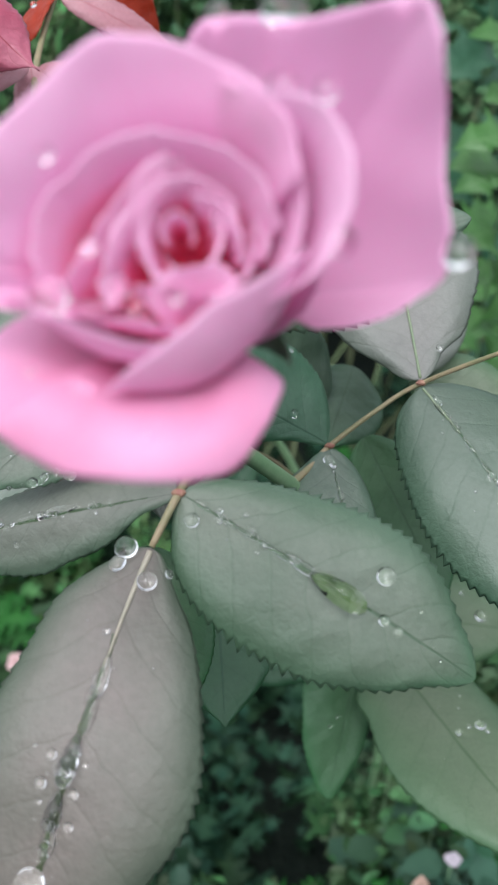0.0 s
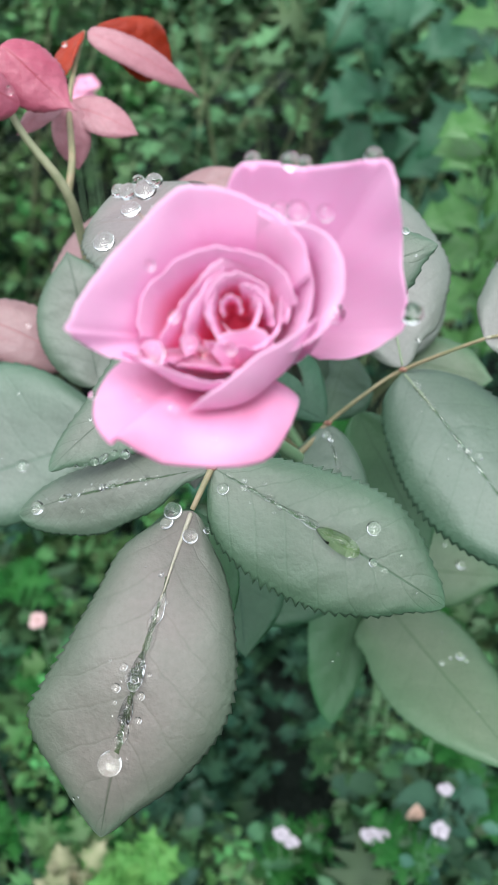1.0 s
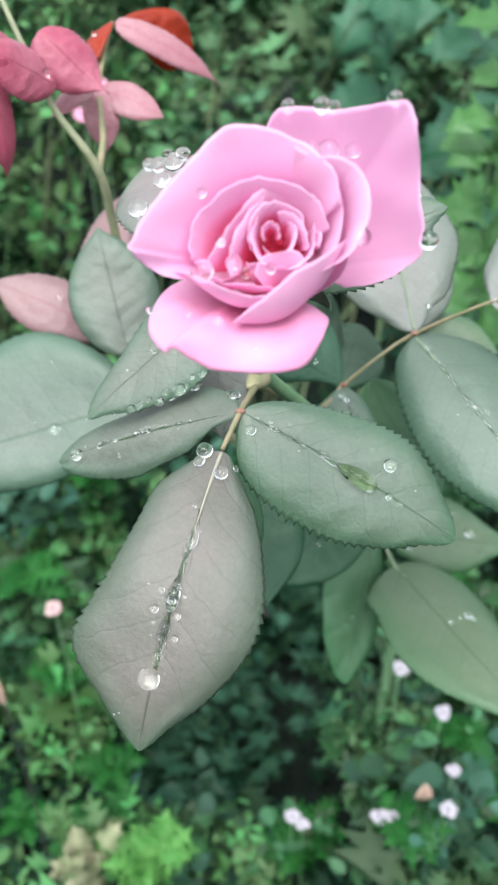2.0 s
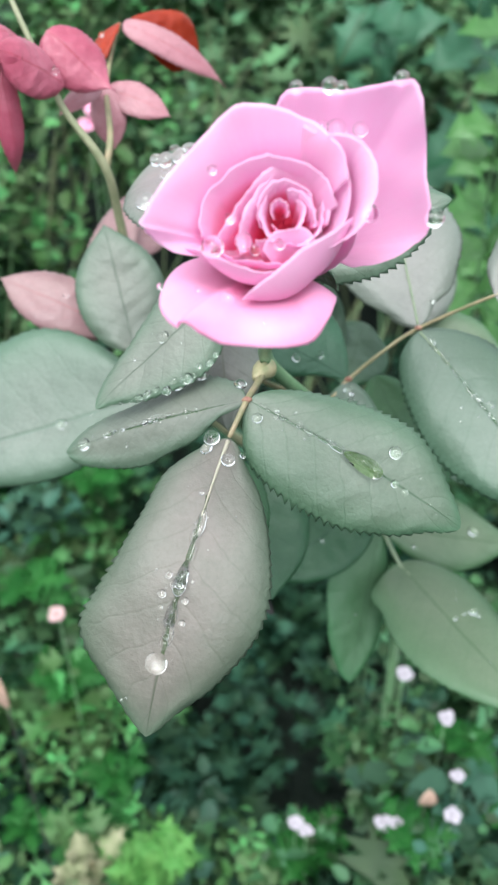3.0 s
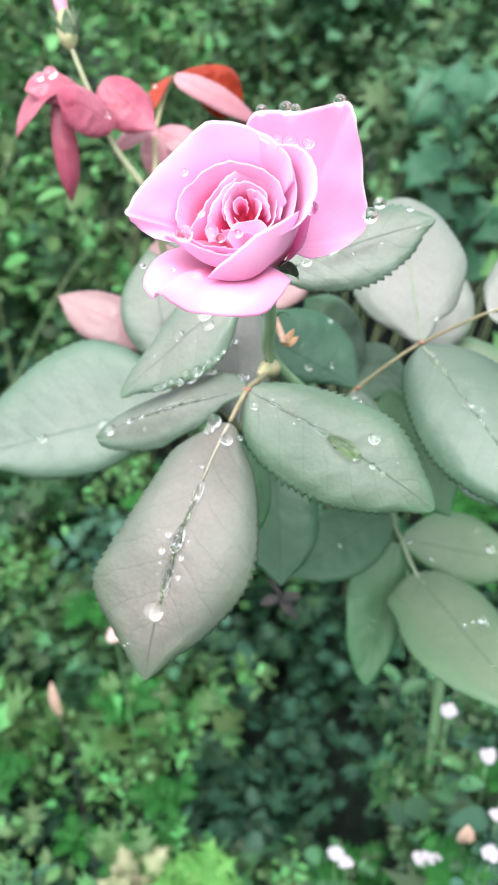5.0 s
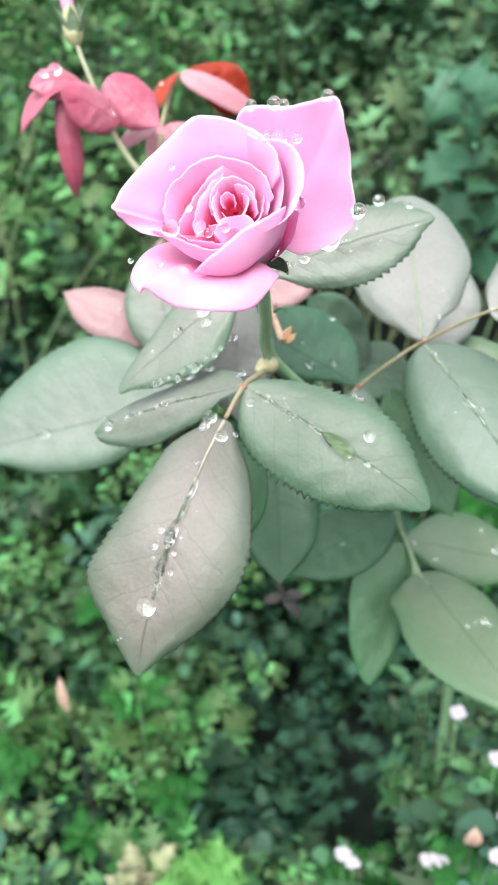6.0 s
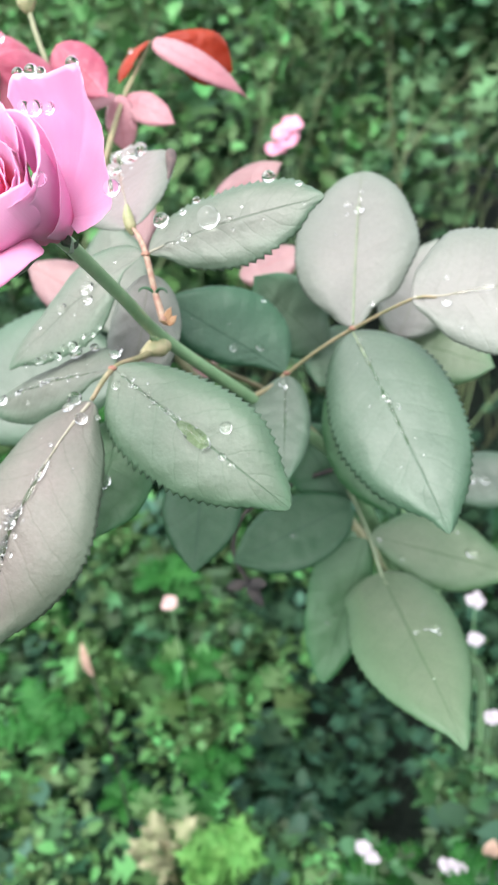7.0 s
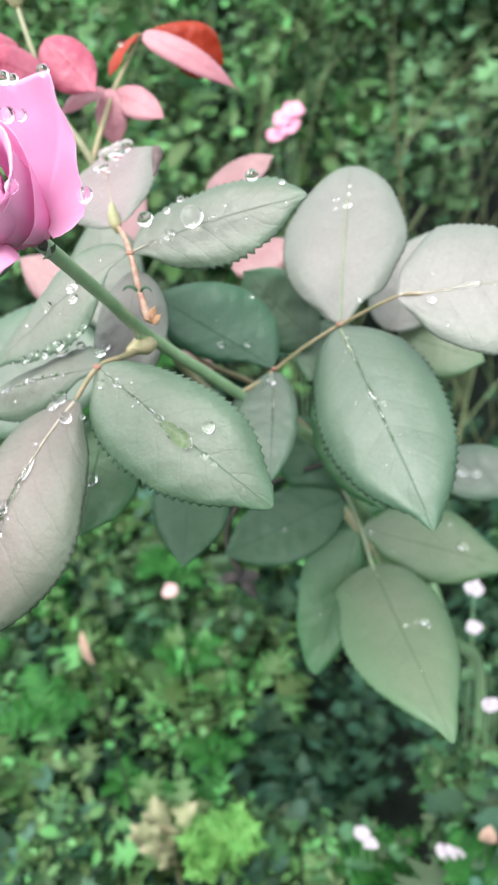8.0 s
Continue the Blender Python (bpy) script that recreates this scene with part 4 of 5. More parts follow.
def drop_mesh(seed, tear=False):
    """A sessile drop of radius 1: round above, flattened below, slightly uneven."""
    if (seed, tear) not in DROP_CACHE:
        verts, faces = [], []
        n, m = 20, 12
        for i in range(1, m):
            a = math.pi * i / m
            for k in range(n):
                w = 2 * math.pi * k / n
                x, y, z = math.sin(a) * math.cos(w), math.sin(a) * math.sin(w), math.cos(a)
                g = 1 + 0.05 * noise.noise((x + seed * 5, y, z))
                thin = 0.5 + 0.5 * min(1.0, 0.55 * (x + 1)) if tear else 1.0
                verts.append((x * g, y * g * thin, (z if z > 0 else z * 0.72) * g * thin))
        faces = [(i * n + k, i * n + (k + 1) % n, (i + 1) * n + (k + 1) % n, (i + 1) * n + k) for i in range(m - 2) for k in range(n)]
        faces = [f[::-1] for f in faces]
        verts += [(0, 0, 1), (0, 0, -0.72)]
        t, b = len(verts) - 2, len(verts) - 1
        faces += [(t, k, (k + 1) % n) for k in range(n)] + [(b, (m - 2) * n + (k + 1) % n, (m - 2) * n + k) for k in range(n)]
        DROP_CACHE[(seed, tear)] = mesh_of("water_drop", verts, faces, WATER)
    return DROP_CACHE[(seed, tear)]


COUNT = [0]


def drop(place, normal, r, along=None, stretch=1.0, flat=0.8, label="clear round water drop"):
    z = Vector(normal).normalized()
    x = Vector(along) if along is not None else Vector((0.9, 0.1, 0.2))
    x = (x - z * x.dot(z)).normalized()
    y = z.cross(x)
    COUNT[0] += 1
    ob = new("water_drop", drop_mesh(COUNT[0] % 5, stretch > 1.9))
    m = Matrix((x, y, z)).transposed().to_4x4()
    ob.matrix_world = Matrix.Translation(Vector(place) + z * (r * flat * (0.80 if stretch < 1.4 else 0.60 if stretch < 2.45 else 0.45))) @ m @ Matrix.Diagonal((r * stretch, r, r * flat * 1.15, 1))
    ob.visible_shadow = 1.95 < stretch < 2.3 and r > 0.002
    return tagged(ob, label, "water drop", "water drops on the rose bush")


def wet(key, *beads):
    """Drops on one leaflet: along, across, radius in millimetres, stretch along the midrib, height."""
    b = BLADES[key]
    for u, v, r, stretch, flat in beads:
        n = b.normal(u, v)
        drop(b.at(u, v), n if n.dot(b.n) > 0 else -n, r * 0.00120, b.ax, stretch, flat,
             "thin run of water along a leaf's midrib" if stretch > 1.9 else "clear round water drop on a leaf")


wet("A", (0.735, 0.03, 2.5, 1.0, 1.0), (0.47, 0.0, 1.9, 2.2, 0.8), (0.37, -0.02, 1.3, 3.0, 0.5), (0.29, -0.02, 1.5, 2.4, 0.45), (0.58, 0.01, 1.7, 2.0, 0.4), (0.64, -0.01, 1.5, 2.2, 0.45), (0.68, 0.02, 1.0, 1.6, 0.5), (0.47, 0.18, 0.9, 1.0, 0.7), (0.53, 0.18, 1.0, 1.0, 0.7), (0.6, -0.14, 0.8, 1.0, 0.7), (0.57, 0.15, 0.5, 1.0, 0.7), (0.47, -0.12, 0.5, 1.0, 0.7), (0.2, 0.12, 0.6, 1.0, 0.7), (0.08, -0.25, 1.7, 1.0, 0.85), (0.03, 0.75, 2.0, 1.0, 0.9), (0.06, 0.62, 1.4, 1.2, 0.6), (0.05, -0.9, 0.8, 1.0, 0.8))
wet("B", (0.51, 0.03, 2.6, 2.1, 0.95), (0.39, 0.0, 1.2, 2.2, 0.7), (0.33, 0.0, 0.8, 3.0, 0.5), (0.22, 0.0, 0.9, 3.0, 0.4), (0.14, 0.0, 0.8, 2.0, 0.4), (0.27, 0.0, 0.7, 2.4, 0.4), (0.6, -0.42, 1.6, 1.0, 0.8), (0.66, 0.02, 1.0, 1.0, 0.7), (0.71, 0.06, 0.95, 1.0, 0.7), (0.07, 0.3, 1.3, 1.0, 0.7), (0.12, -0.12, 0.6, 1.0, 0.7))
wet("C", (0.86, -0.05, 1.7, 1.1, 0.7), (0.7, 0.02, 1.1, 2.2, 0.5), (0.55, 0.03, 1.0, 3.0, 0.4), (0.42, 0.05, 1.4, 2.6, 0.4), (0.28, 0.02, 0.9, 2.4, 0.4), (0.62, -0.4, 0.6, 1.0, 0.7), (0.34, 0.75, 2.1, 1.0, 0.8), (0.24, 0.85, 1.3, 1.0, 0.8), (0.04, 0.9, 1.4, 1.2, 0.8))
wet("D", (0.34, 0.05, 1.8, 1.3, 0.6), (0.36, -0.25, 1.4, 1.2, 0.6), (0.52, 0.1, 1.3, 1.4, 0.6), (0.55, -0.9, 1.4, 1.2, 0.7), (0.66, -0.95, 1.1, 1.2, 0.7), (0.75, -0.85, 0.9, 2.0, 0.7))
wet("E", (0.4, -0.12, 3.0, 1.0, 1.0), (0.12, -0.72, 2.2, 1.0, 0.9), (0.24, 0.02, 1.6, 1.0, 0.7), (0.73, -0.92, 1.8, 1.0, 0.9), (0.24, -0.72, 1.0, 1.0, 0.8), (0.32, -0.92, 1.1, 1.0, 0.8), (0.88, -0.7, 0.9, 1.0, 0.8), (0.13, 0.1, 1.0, 1.6, 0.5))
wet("F", (0.7, 0.02, 1.7, 1.0, 0.7), (0.78, 0.03, 0.8, 1.0, 0.7), (0.84, 0.03, 0.6, 1.0, 0.7), (0.76, -0.2, 1.6, 0.6, 0.25), (0.69, -0.18, 1.0, 0.6, 0.25), (0.12, 0.8, 0.9, 1.0, 0.8))
wet("H", (0.1, 0.0, 0.8, 3.0, 0.4), (0.18, 0.0, 0.8, 3.0, 0.4), (0.26, 0.0, 0.8, 3.0, 0.4), (0.34, 0.0, 0.9, 3.0, 0.4), (0.42, 0.0, 0.9, 3.0, 0.4), (0.49, 0.0, 0.8, 2.4, 0.4), (0.55, 0.0, 0.6, 2.0, 0.4))
wet("L", (0.22, 0.22, 1.4, 1.0, 0.7), (0.45, 0.0, 1.6, 2.6, 0.35), (0.33, 0.0, 0.9, 2.6, 0.35), (0.24, -0.25, 0.7, 1.0, 0.7), (0.3, 0.72, 0.7, 1.0, 0.7))
wet("S", (0.42, -0.25, 1.4, 1.0, 0.7), (0.26, 0.15, 1.2, 1.0, 0.7), (0.4, 0.92, 0.8, 1.0, 0.8))
wet("T", (0.1, 0.15, 1.4, 1.0, 0.8), (0.3, 0.0, 0.8, 3.0, 0.4), (0.22, 0.0, 0.8, 2.6, 0.4), (0.4, 0.0, 0.7, 2.6, 0.4))
wet("K", (0.42, -0.45, 1.6, 1.0, 0.6), (0.4, -0.1, 0.9, 1.0, 0.6), (0.4, -0.3, 0.7, 1.0, 0.6), (0.45, -0.5, 0.8, 1.0, 0.6))
wet("I", (0.55, 0.2, 0.8, 1.0, 0.6), (0.6, 0.35, 0.8, 1.0, 0.6))
wet("J", (0.66, -0.2, 2.0, 1.2, 0.6), (0.55, -0.6, 0.9, 1.0, 0.6), (0.22, 0.6, 1.0, 1.0, 0.6), (0.06, 0.1, 1.0, 1.0, 0.6))
wet("Z", (0.3, 0.1, 2.2, 1.0, 0.7), (0.42, 0.15, 1.9, 1.0, 0.7), (0.2, -0.3, 1.4, 1.0, 0.7))
wet("R", (0.55, 0.0, 1.6, 1.3, 0.6))
wet("P", (0.5, -0.1, 0.8, 1.0, 0.6))
wet("N", (0.62, 0.0, 1.9, 1.2, 0.6), (0.34, -0.05, 1.9, 1.0, 0.7))
wet("M", (0.7, 0.3, 3.0, 1.0, 0.8), (0.8, 0.1, 2.6, 1.0, 0.8), (0.75, 0.55, 2.4, 1.0, 0.8), (0.62, -0.1, 2.6, 1.0, 0.7), (0.88, -0.1, 2.2, 1.0, 0.8), (0.5, 0.0, 1.6, 1.6, 0.5), (0.45, -0.7, 2.8, 1.0, 0.8), (0.85, 0.5, 1.8, 1.0, 0.8))
wet("X2", (0.35, 0.1, 1.4, 1.0, 0.7), (0.6, 0.6, 1.2, 1.0, 0.7), (0.8, -0.3, 1.6, 1.0, 0.8))
wet("r1c", (0.5, 0.3, 2.4, 1.0, 0.8), (0.7, 0.4, 1.6, 1.0, 0.8))
wet("r3", (0.2, 0.3, 1.3, 1.0, 0.8))
wet("k1", (0.3, 0.5, 1.3, 1.0, 0.8), (0.15, 0.6, 1.2, 1.0, 0.8), (0.45, 0.3, 1.0, 1.0, 0.8))
wet("r5", (0.4, 0.2, 1.0, 1.0, 0.8))
drops_rng = random.Random(11)
for key_, n_ in (("A", 12), ("B", 8), ("C", 8), ("D", 8), ("E", 6), ("H", 8), ("K", 6), ("J", 6), ("M", 8), ("N", 6), ("S", 4), ("L", 5), ("F", 3), ("k1", 5)):
    b_ = BLADES[key_]
    for _ in range(n_):
        u_, v_ = drops_rng.uniform(0.12, 0.9), drops_rng.uniform(-0.85, 0.85) * drops_rng.uniform(0.2, 1)
        n_up = b_.normal(u_, v_)
        drop(b_.at(u_, v_), n_up if n_up.dot(b_.n) > 0 else -n_up, drops_rng.uniform(0.00022, 0.00055), b_.ax, 1.0, 0.75, "tiny water bead on a leaf")
for key_, u0_, u1_, n_ in (("C", 0.15, 0.8, 16), ("A", 0.25, 0.72, 14), ("B", 0.06, 0.36, 9), ("H", 0.05, 0.6, 12), ("T", 0.08, 0.5, 6), ("E", 0.1, 0.5, 4)):
    b_ = BLADES[key_]
    for _ in range(n_):
        u_, v_ = drops_rng.uniform(u0_, u1_), drops_rng.gauss(0, 0.035)
        n_up = b_.normal(u_, v_)
        drop(b_.at(u_, v_), n_up if n_up.dot(b_.n) > 0 else -n_up, drops_rng.uniform(0.0004, 0.0011), b_.ax, drops_rng.uniform(1.0, 1.9), 0.8, "small water bead along a leaf's midrib")
for k_ in range(12):
    u_ = 0.38 + 0.045 * k_
    b_ = BLADES["D"]
    n_up = b_.normal(u_, -0.9)
    drop(b_.at(u_, -0.9 + drops_rng.uniform(-0.05, 0.1)), n_up if n_up.dot(b_.n) > 0 else -n_up, drops_rng.uniform(0.0005, 0.0012), b_.ax, drops_rng.uniform(1, 1.6), 0.8, "clear water bead at a leaf's edge")
for x_, y_, z_, r_, high_ in [(5.2, 22.6, -6, 1.5, 0.8), (11, 22.4, -1.5, 1.7, 0.8), (13.2, 22.2, -1.2, 1.3, 0.8), (24.0, 23.2, 4.6, 1.5, 0.8), (30.6, -1.0, -2, 2.0, 0.8), (12.3, 14.8, -1.2, 2.0, 0.6), (16.6, 14.6, 0.6, 1.5, 0.6), (9.4, 15.0, -1.6, 1.6, 0.6),
                              (18.4, -1.0, 5.0, 1.7, 0.8), (-10.9, -7.2, 5.2, 2.2, 0.7), (1.6, -6.6, 4.6, 1.1, 0.8), (-4.9, -5.5, 0.6, 1.8, 0.8), (-2.8, -7.0, 0.8, 1.2, 0.8), (-7.4, -1.5, 2.0, 1.1, 0.8), (-8.1, -16.4, 2.0, 1.5, 0.8),
                              (-20.5, -14.0, 2.5, 0.7, 0.8), (-11, 6.5, 7.6, 0.9, 0.8), (-9.5, -20, 3.4, 0.9, 0.6), (-1, -21.5, 4.0, 1.0, 0.6), (-13.5, -14.5, 2.4, 0.6, 0.8), (3, -17, -1, 0.5, 0.8)]:
    drop(bloom(x_, y_, z_ - 0.5), BZ, r_ * 0.00094, BX, 1.0, high_, "clear water drop on a pink petal")
drop((-0.0085, 0.1745, 0.8390), (0, -0.5, 0.9), 0.0018, None, 1.0, 0.9, "clear water drop at a leaf joint")

# ---- weeds and ground cover: small folded leaves, too many to count ----
rng = np.random.default_rng(7)


def leaf_cloud(name, mat, label, centres, sizes, spread, per, tilt=0.6, slim=0.5, category="weeds", lobed=False):
    """Clumps of small kite-shaped folded leaves round the centres, as one sheet of stuff."""
    n = len(centres) * per
    c = np.repeat(np.asarray(centres), per, axis=0) + rng.normal(0, 1, (n, 3)) * np.repeat(np.asarray(spread), per, axis=0)
    c[:, 2] = np.maximum(c[:, 2], 0.004)
    size = np.repeat(np.asarray(sizes), per) * np.clip(rng.lognormal(0, 0.35, n), 0.45, 1.6)
    yaw = rng.uniform(0, 2 * np.pi, n)
    pitch = rng.normal(0.05, tilt, n)
    ax = np.stack([np.cos(yaw) * np.cos(pitch), np.sin(yaw) * np.cos(pitch), np.sin(pitch)], 1)
    sd = np.stack([-np.sin(yaw), np.cos(yaw), np.zeros(n)], 1)
    roll = rng.normal(0, 0.35, n)[:, None]
    up = np.cross(ax, sd)
    sd = sd * np.cos(roll) + up * np.sin(roll)
    up = np.cross(ax, sd)
    s = size[:, None]
    w = s * slim * rng.uniform(0.7, 1.2, n)[:, None]
    if lobed:                                            # two pairs of side lobes and a pointed end
        outline = [(0, 0.02), (0.36, 0.62), (0.40, 0.16), (0.70, 0.52), (0.66, 0.15), (1.0, 0.0), (0.66, -0.15), (0.70, -0.52), (0.40, -0.16), (0.36, -0.62), (0.36, 0), (0.66, 0)]
        tris = np.array([[0, 1, 10], [1, 2, 10], [2, 11, 10], [2, 3, 11], [3, 4, 11], [4, 5, 11], [5, 6, 11], [6, 7, 11], [7, 8, 11], [8, 10, 11], [8, 9, 10], [9, 0, 10]])
        w = w * 1.25
    else:
        outline = [(0, 0), (0.2, 0.40), (0.42, 0.52), (0.72, 0.38), (1.0, 0.0), (0.72, -0.38), (0.42, -0.52), (0.2, -0.40), (0.5, 0)]
        tris = np.array([[k, (k + 1) % 8, 8] for k in range(8)])
    rows = [c + ax * s * a_ + sd * w * e_ + up * s * (0.22 * abs(e_) - 0.10 * a_ * a_) for a_, e_ in outline]
    verts = np.stack(rows, 1).reshape(-1, 3)
    o = (np.arange(n) * len(outline))[:, None]
    faces = (o[:, :, None] + tris[None]).reshape(-1, 3)
    me = bpy.data.meshes.new(name)
    me.vertices.add(len(verts))
    me.vertices.foreach_set("co", verts.astype(np.float32).ravel())
    me.loops.add(len(faces) * 3)
    me.loops.foreach_set("vertex_index", faces.astype(np.int32).ravel())
    me.polygons.add(len(faces))
    me.polygons.foreach_set("loop_start", np.arange(len(faces), dtype=np.int32) * 3)
    me.polygons.foreach_set("loop_total", np.full(len(faces), 3, dtype=np.int32))
    me.update(calc_edges=True)
    me.polygons.foreach_set("use_smooth", [True] * len(faces))
    me.materials.append(mat)
    return tagged(new(name, me), label, category, kind="stuff")


def clumps(n, x0, x1, y0, y1, height, r0, r1, per, bare=0.9):
    """Places for leaf tufts on the outside of low rounded clumps, with open gaps between the clumps."""
    out = []
    for _ in range(n):
        x, y, r = rng.uniform(x0, x1), rng.uniform(y0, y1), rng.uniform(r0, r1)
        if is_bare(x, y) and rng.uniform() < bare:
            continue
        top = height(x, y) * rng.uniform(0.55, 1.1)
        m = int(per * (r / r1) ** 2)
        a, e = rng.uniform(0, 2 * np.pi, m), rng.uniform(0, 1, m) ** 0.6 * np.pi / 2
        rad = r * rng.uniform(0.75, 1.05, m)
        out.append(np.stack([x + rad * np.cos(a) * np.cos(e), y + rad * np.sin(a) * np.cos(e), top - r * 1.2 + 1.2 * rad * np.sin(e)], 1))
    return np.concatenate(out)


def cover_height(x, y):
    """The weeds stand low near the bush and climb towards the back."""
    hump = 0.15 * math.exp(-((x - 0.13) / 0.11) ** 2 - ((y - 0.48) / 0.13) ** 2)
    return hump + 0.16 + 0.42 * min(max((y - 0.55) / 1.0, 0), 1.4) + 0.03 * math.sin(7 * x + 1.2) * math.cos(5 * y)


def weeds(name, mat, label, places, s0, s1, per, tilt, slim, sp, lobed=False):
    leaf_cloud(name, mat, label, places, rng.uniform(s0, s1, len(places)), np.full((len(places), 3), sp), per, tilt, slim, lobed=lobed)


weeds("ground_weeds", WEED, "dense low green weeds covering the ground", clumps(165, -0.95, 0.85, 0.28, 1.3, cover_height, 0.03, 0.08, 46), 0.014, 0.032, 5, 0.6, 0.75, 0.012, True)
weeds("ground_weeds", WEED_BLUE, "blue-green broad-leaved weeds among the low cover", clumps(90, -0.95, 0.85, 0.30, 1.3, cover_height, 0.03, 0.08, 26), 0.014, 0.030, 5, 0.6, 0.6, 0.014)
weeds("ground_weeds", WEED_LIGHT, "light fresh green weed tufts", clumps(150, -0.95, -0.02, 0.30, 1.1, cover_height, 0.02, 0.06, 26), 0.007, 0.015, 6, 0.7, 0.6, 0.010)
weeds("ground_weeds", WEED_LIGHT, "lobed fresh green weeds near the ground", clumps(36, -0.95, -0.03, 0.30, 0.9, cover_height, 0.03, 0.06, 18), 0.02, 0.036, 4, 0.6, 0.7, 0.012, True)
weeds("ground_weeds", WEED_SHADE, "sparse undergrowth between the weed clumps, coloured dark for the shade there", clumps(620, -0.95, 0.85, 0.25, 1.3, lambda x, y: 0.5 * cover_height(x, y), 0.03, 0.08, 15, 0.35), 0.016, 0.032, 4, 0.6, 0.7, 0.02, True)
weeds("back_weeds", WEED_BACK, "tall dark weeds behind the rose bush", clumps(330, -2.4, 2.2, 1.15, 3.6, lambda x, y: 0.62 + 0.12 * math.sin(2 * x) + 0.1 * y, 0.10, 0.24, 80), 0.020, 0.044, 8, 0.55, 0.62, 0.03, True)
weeds("back_weeds", WEED_LIGHT, "lighter green weed leaves behind the bush", clumps(190, -2.0, 0.15, 1.0, 2.6, lambda x, y: 0.74 + 0.14 * math.sin(-2.4 * x) + 0.05 * (y - 1.2), 0.06, 0.16, 40), 0.014, 0.036, 6, 0.6, 0.55, 0.03)


def lobed_leaf(base, d, up, s, rr, broad=False):
    """A leaf cut into three or four pairs of pointed lobes, bending down towards its end."""
    n = (up - d * up.dot(d)).normalized()
    side = d.cross(n)
    pairs = 2 if broad else rr.choice((3, 4))
    waist = 0.24 if broad else 0.10
    outline = [(0.0, 0.0)]
    for k in range(pairs):
        u = 0.22 + 0.62 * k / pairs
        reach = (0.46 - 0.26 * k / pairs) * rr.uniform(0.8, 1.2)
        outline += [(u, waist * 0.9), (u + 0.05, reach * 0.75), (u + 0.11, reach), (u + 0.14, waist * 1.1)]
    outline.append((1.0, 0.0))
    bend = rr.uniform(0.1, 0.35)
    verts, uvs, faces = [], [], []
    for u, w in outline:
        for v in (-w, 0.0, w):
            verts.append(base + d * (s * u) + side * (s * v) + n * (s * (0.25 * abs(v) + 0.1 * u - bend * u * u)))
            uvs.append((u, 0.5 + v))
    for k in range(len(outline) - 1):
        a, b2 = 3 * k, 3 * k + 3
        faces += [(a, a + 1, b2 + 1, b2), (a + 1, a + 2, b2 + 2, b2 + 1)]
    return verts, faces, uvs


# ---- broad-leaved weed at the back with long leafy stalks ----
def tall_weed(foot, top, leaf_len, pairs, side, mat, label):
    rr = random.Random(int(leaf_len * 1e4) + pairs)
    t = thing("tall_weed", foot, label, "weed", "tall weeds behind the bush")
    foot, top = Vector(foot), Vector(top)
    mid = (foot + top) / 2 + Vector((0, 0.06, 0.08))
    v, f = tube([foot, mid, top], [0.003, 0.0018, 0.001], 8)
    part("stem", v, f, STEM, t)
    side = Vector(side)
    for k in range(pairs):
        s = 0.55 + 0.45 * k / max(pairs - 1, 1)
        s = min(s + 0.06 * noise.noise((k * 2.7, leaf_len * 50, 0.3)), 1.0)
        p = mid.lerp(top, (s - 0.5) * 2)
        for sign in (-1, 1):
            j = Vector([noise.noise((k * 1.7 + axis * 5.1, sign * 2.3, leaf_len * 90)) for axis in range(3)])
            d = (side * sign + (top - mid).normalized() * 0.6 + Vector((0, -0.2, -0.25)) + j * 1.5).normalized()
            vv, ff, uv = lobed_leaf(p, d, Vector((0.0, -0.6, 0.8)) + j * 0.9, leaf_len * (1.35 - 0.4 * s + 0.4 * j.x), rr, True)
            part("leaf", vv, ff, mat, t, "", uv, 0.0003)
    return t


tall_weed((0.30, 0.95, 0.0), (0.175, 0.62, 0.80), 0.06, 7, (0.8, 0.0, 0.35), FRESH, "tall weed with paired soft green leaves")
tall_weed((0.24, 1.40, 0.0), (0.15, 1.12, 0.80), 0.085, 7, (0.8, 0.2, 0.3), BLUE_LEAF, "tall weed with broad blue-green leaves")
tall_weed((0.36, 1.25, 0.0), (0.24, 1.00, 0.86), 0.085, 6, (0.75, 0.1, 0.3), BLUE_LEAF, "tall weed with broad blue-green leaves")
tall_weed((0.34, 1.05, 0.0), (0.215, 0.74, 0.90), 0.062, 6, (0.8, 0.1, 0.2), FRESH, "tall weed with paired soft green leaves")


# ---- thin pale grass leaning among the tall weeds ----
def grass(n, x0, x1, y0, y1, label):
    rr = random.Random(5)
    verts, faces = [], []
    for _ in range(n):
        foot = Vector((rr.uniform(x0, x1), rr.uniform(y0, y1), 0.0))
        lean = Vector((rr.gauss(0.1, 0.32), rr.gauss(-0.05, 0.15), 1.0))
        high, wide, sag = rr.uniform(0.62, 0.98), rr.uniform(0.0012, 0.0034), rr.uniform(0.05, 0.3)
        side = Vector((rr.uniform(0.4, 1), rr.uniform(-0.8, 0.2), 0)).normalized()
        k0 = len(verts)
        for k in range(9):
            u = k / 8
            c = foot + lean * (high * u) + Vector((lean.x, lean.y, -0.35)) * (sag * u ** 3)
            w = side * (wide * (1 - u ** 3) + 0.0002)
            verts += [c - w, c + Vector((0, 0.3 * wide, 0)), c + w]
        for k in range(8):
            a, b = k0 + 3 * k, k0 + 3 * k + 3
            faces += [(a, a + 1, b + 1, b), (a + 1, a + 2, b + 2, b + 1)]
    tagged(new("back_grass", mesh_of("back_grass", verts, faces, STRAW)), label, "grass", kind="stuff")


grass(70, -0.75, 0.22, 0.95, 1.55, "thin pale grass stalks leaning among the weeds")


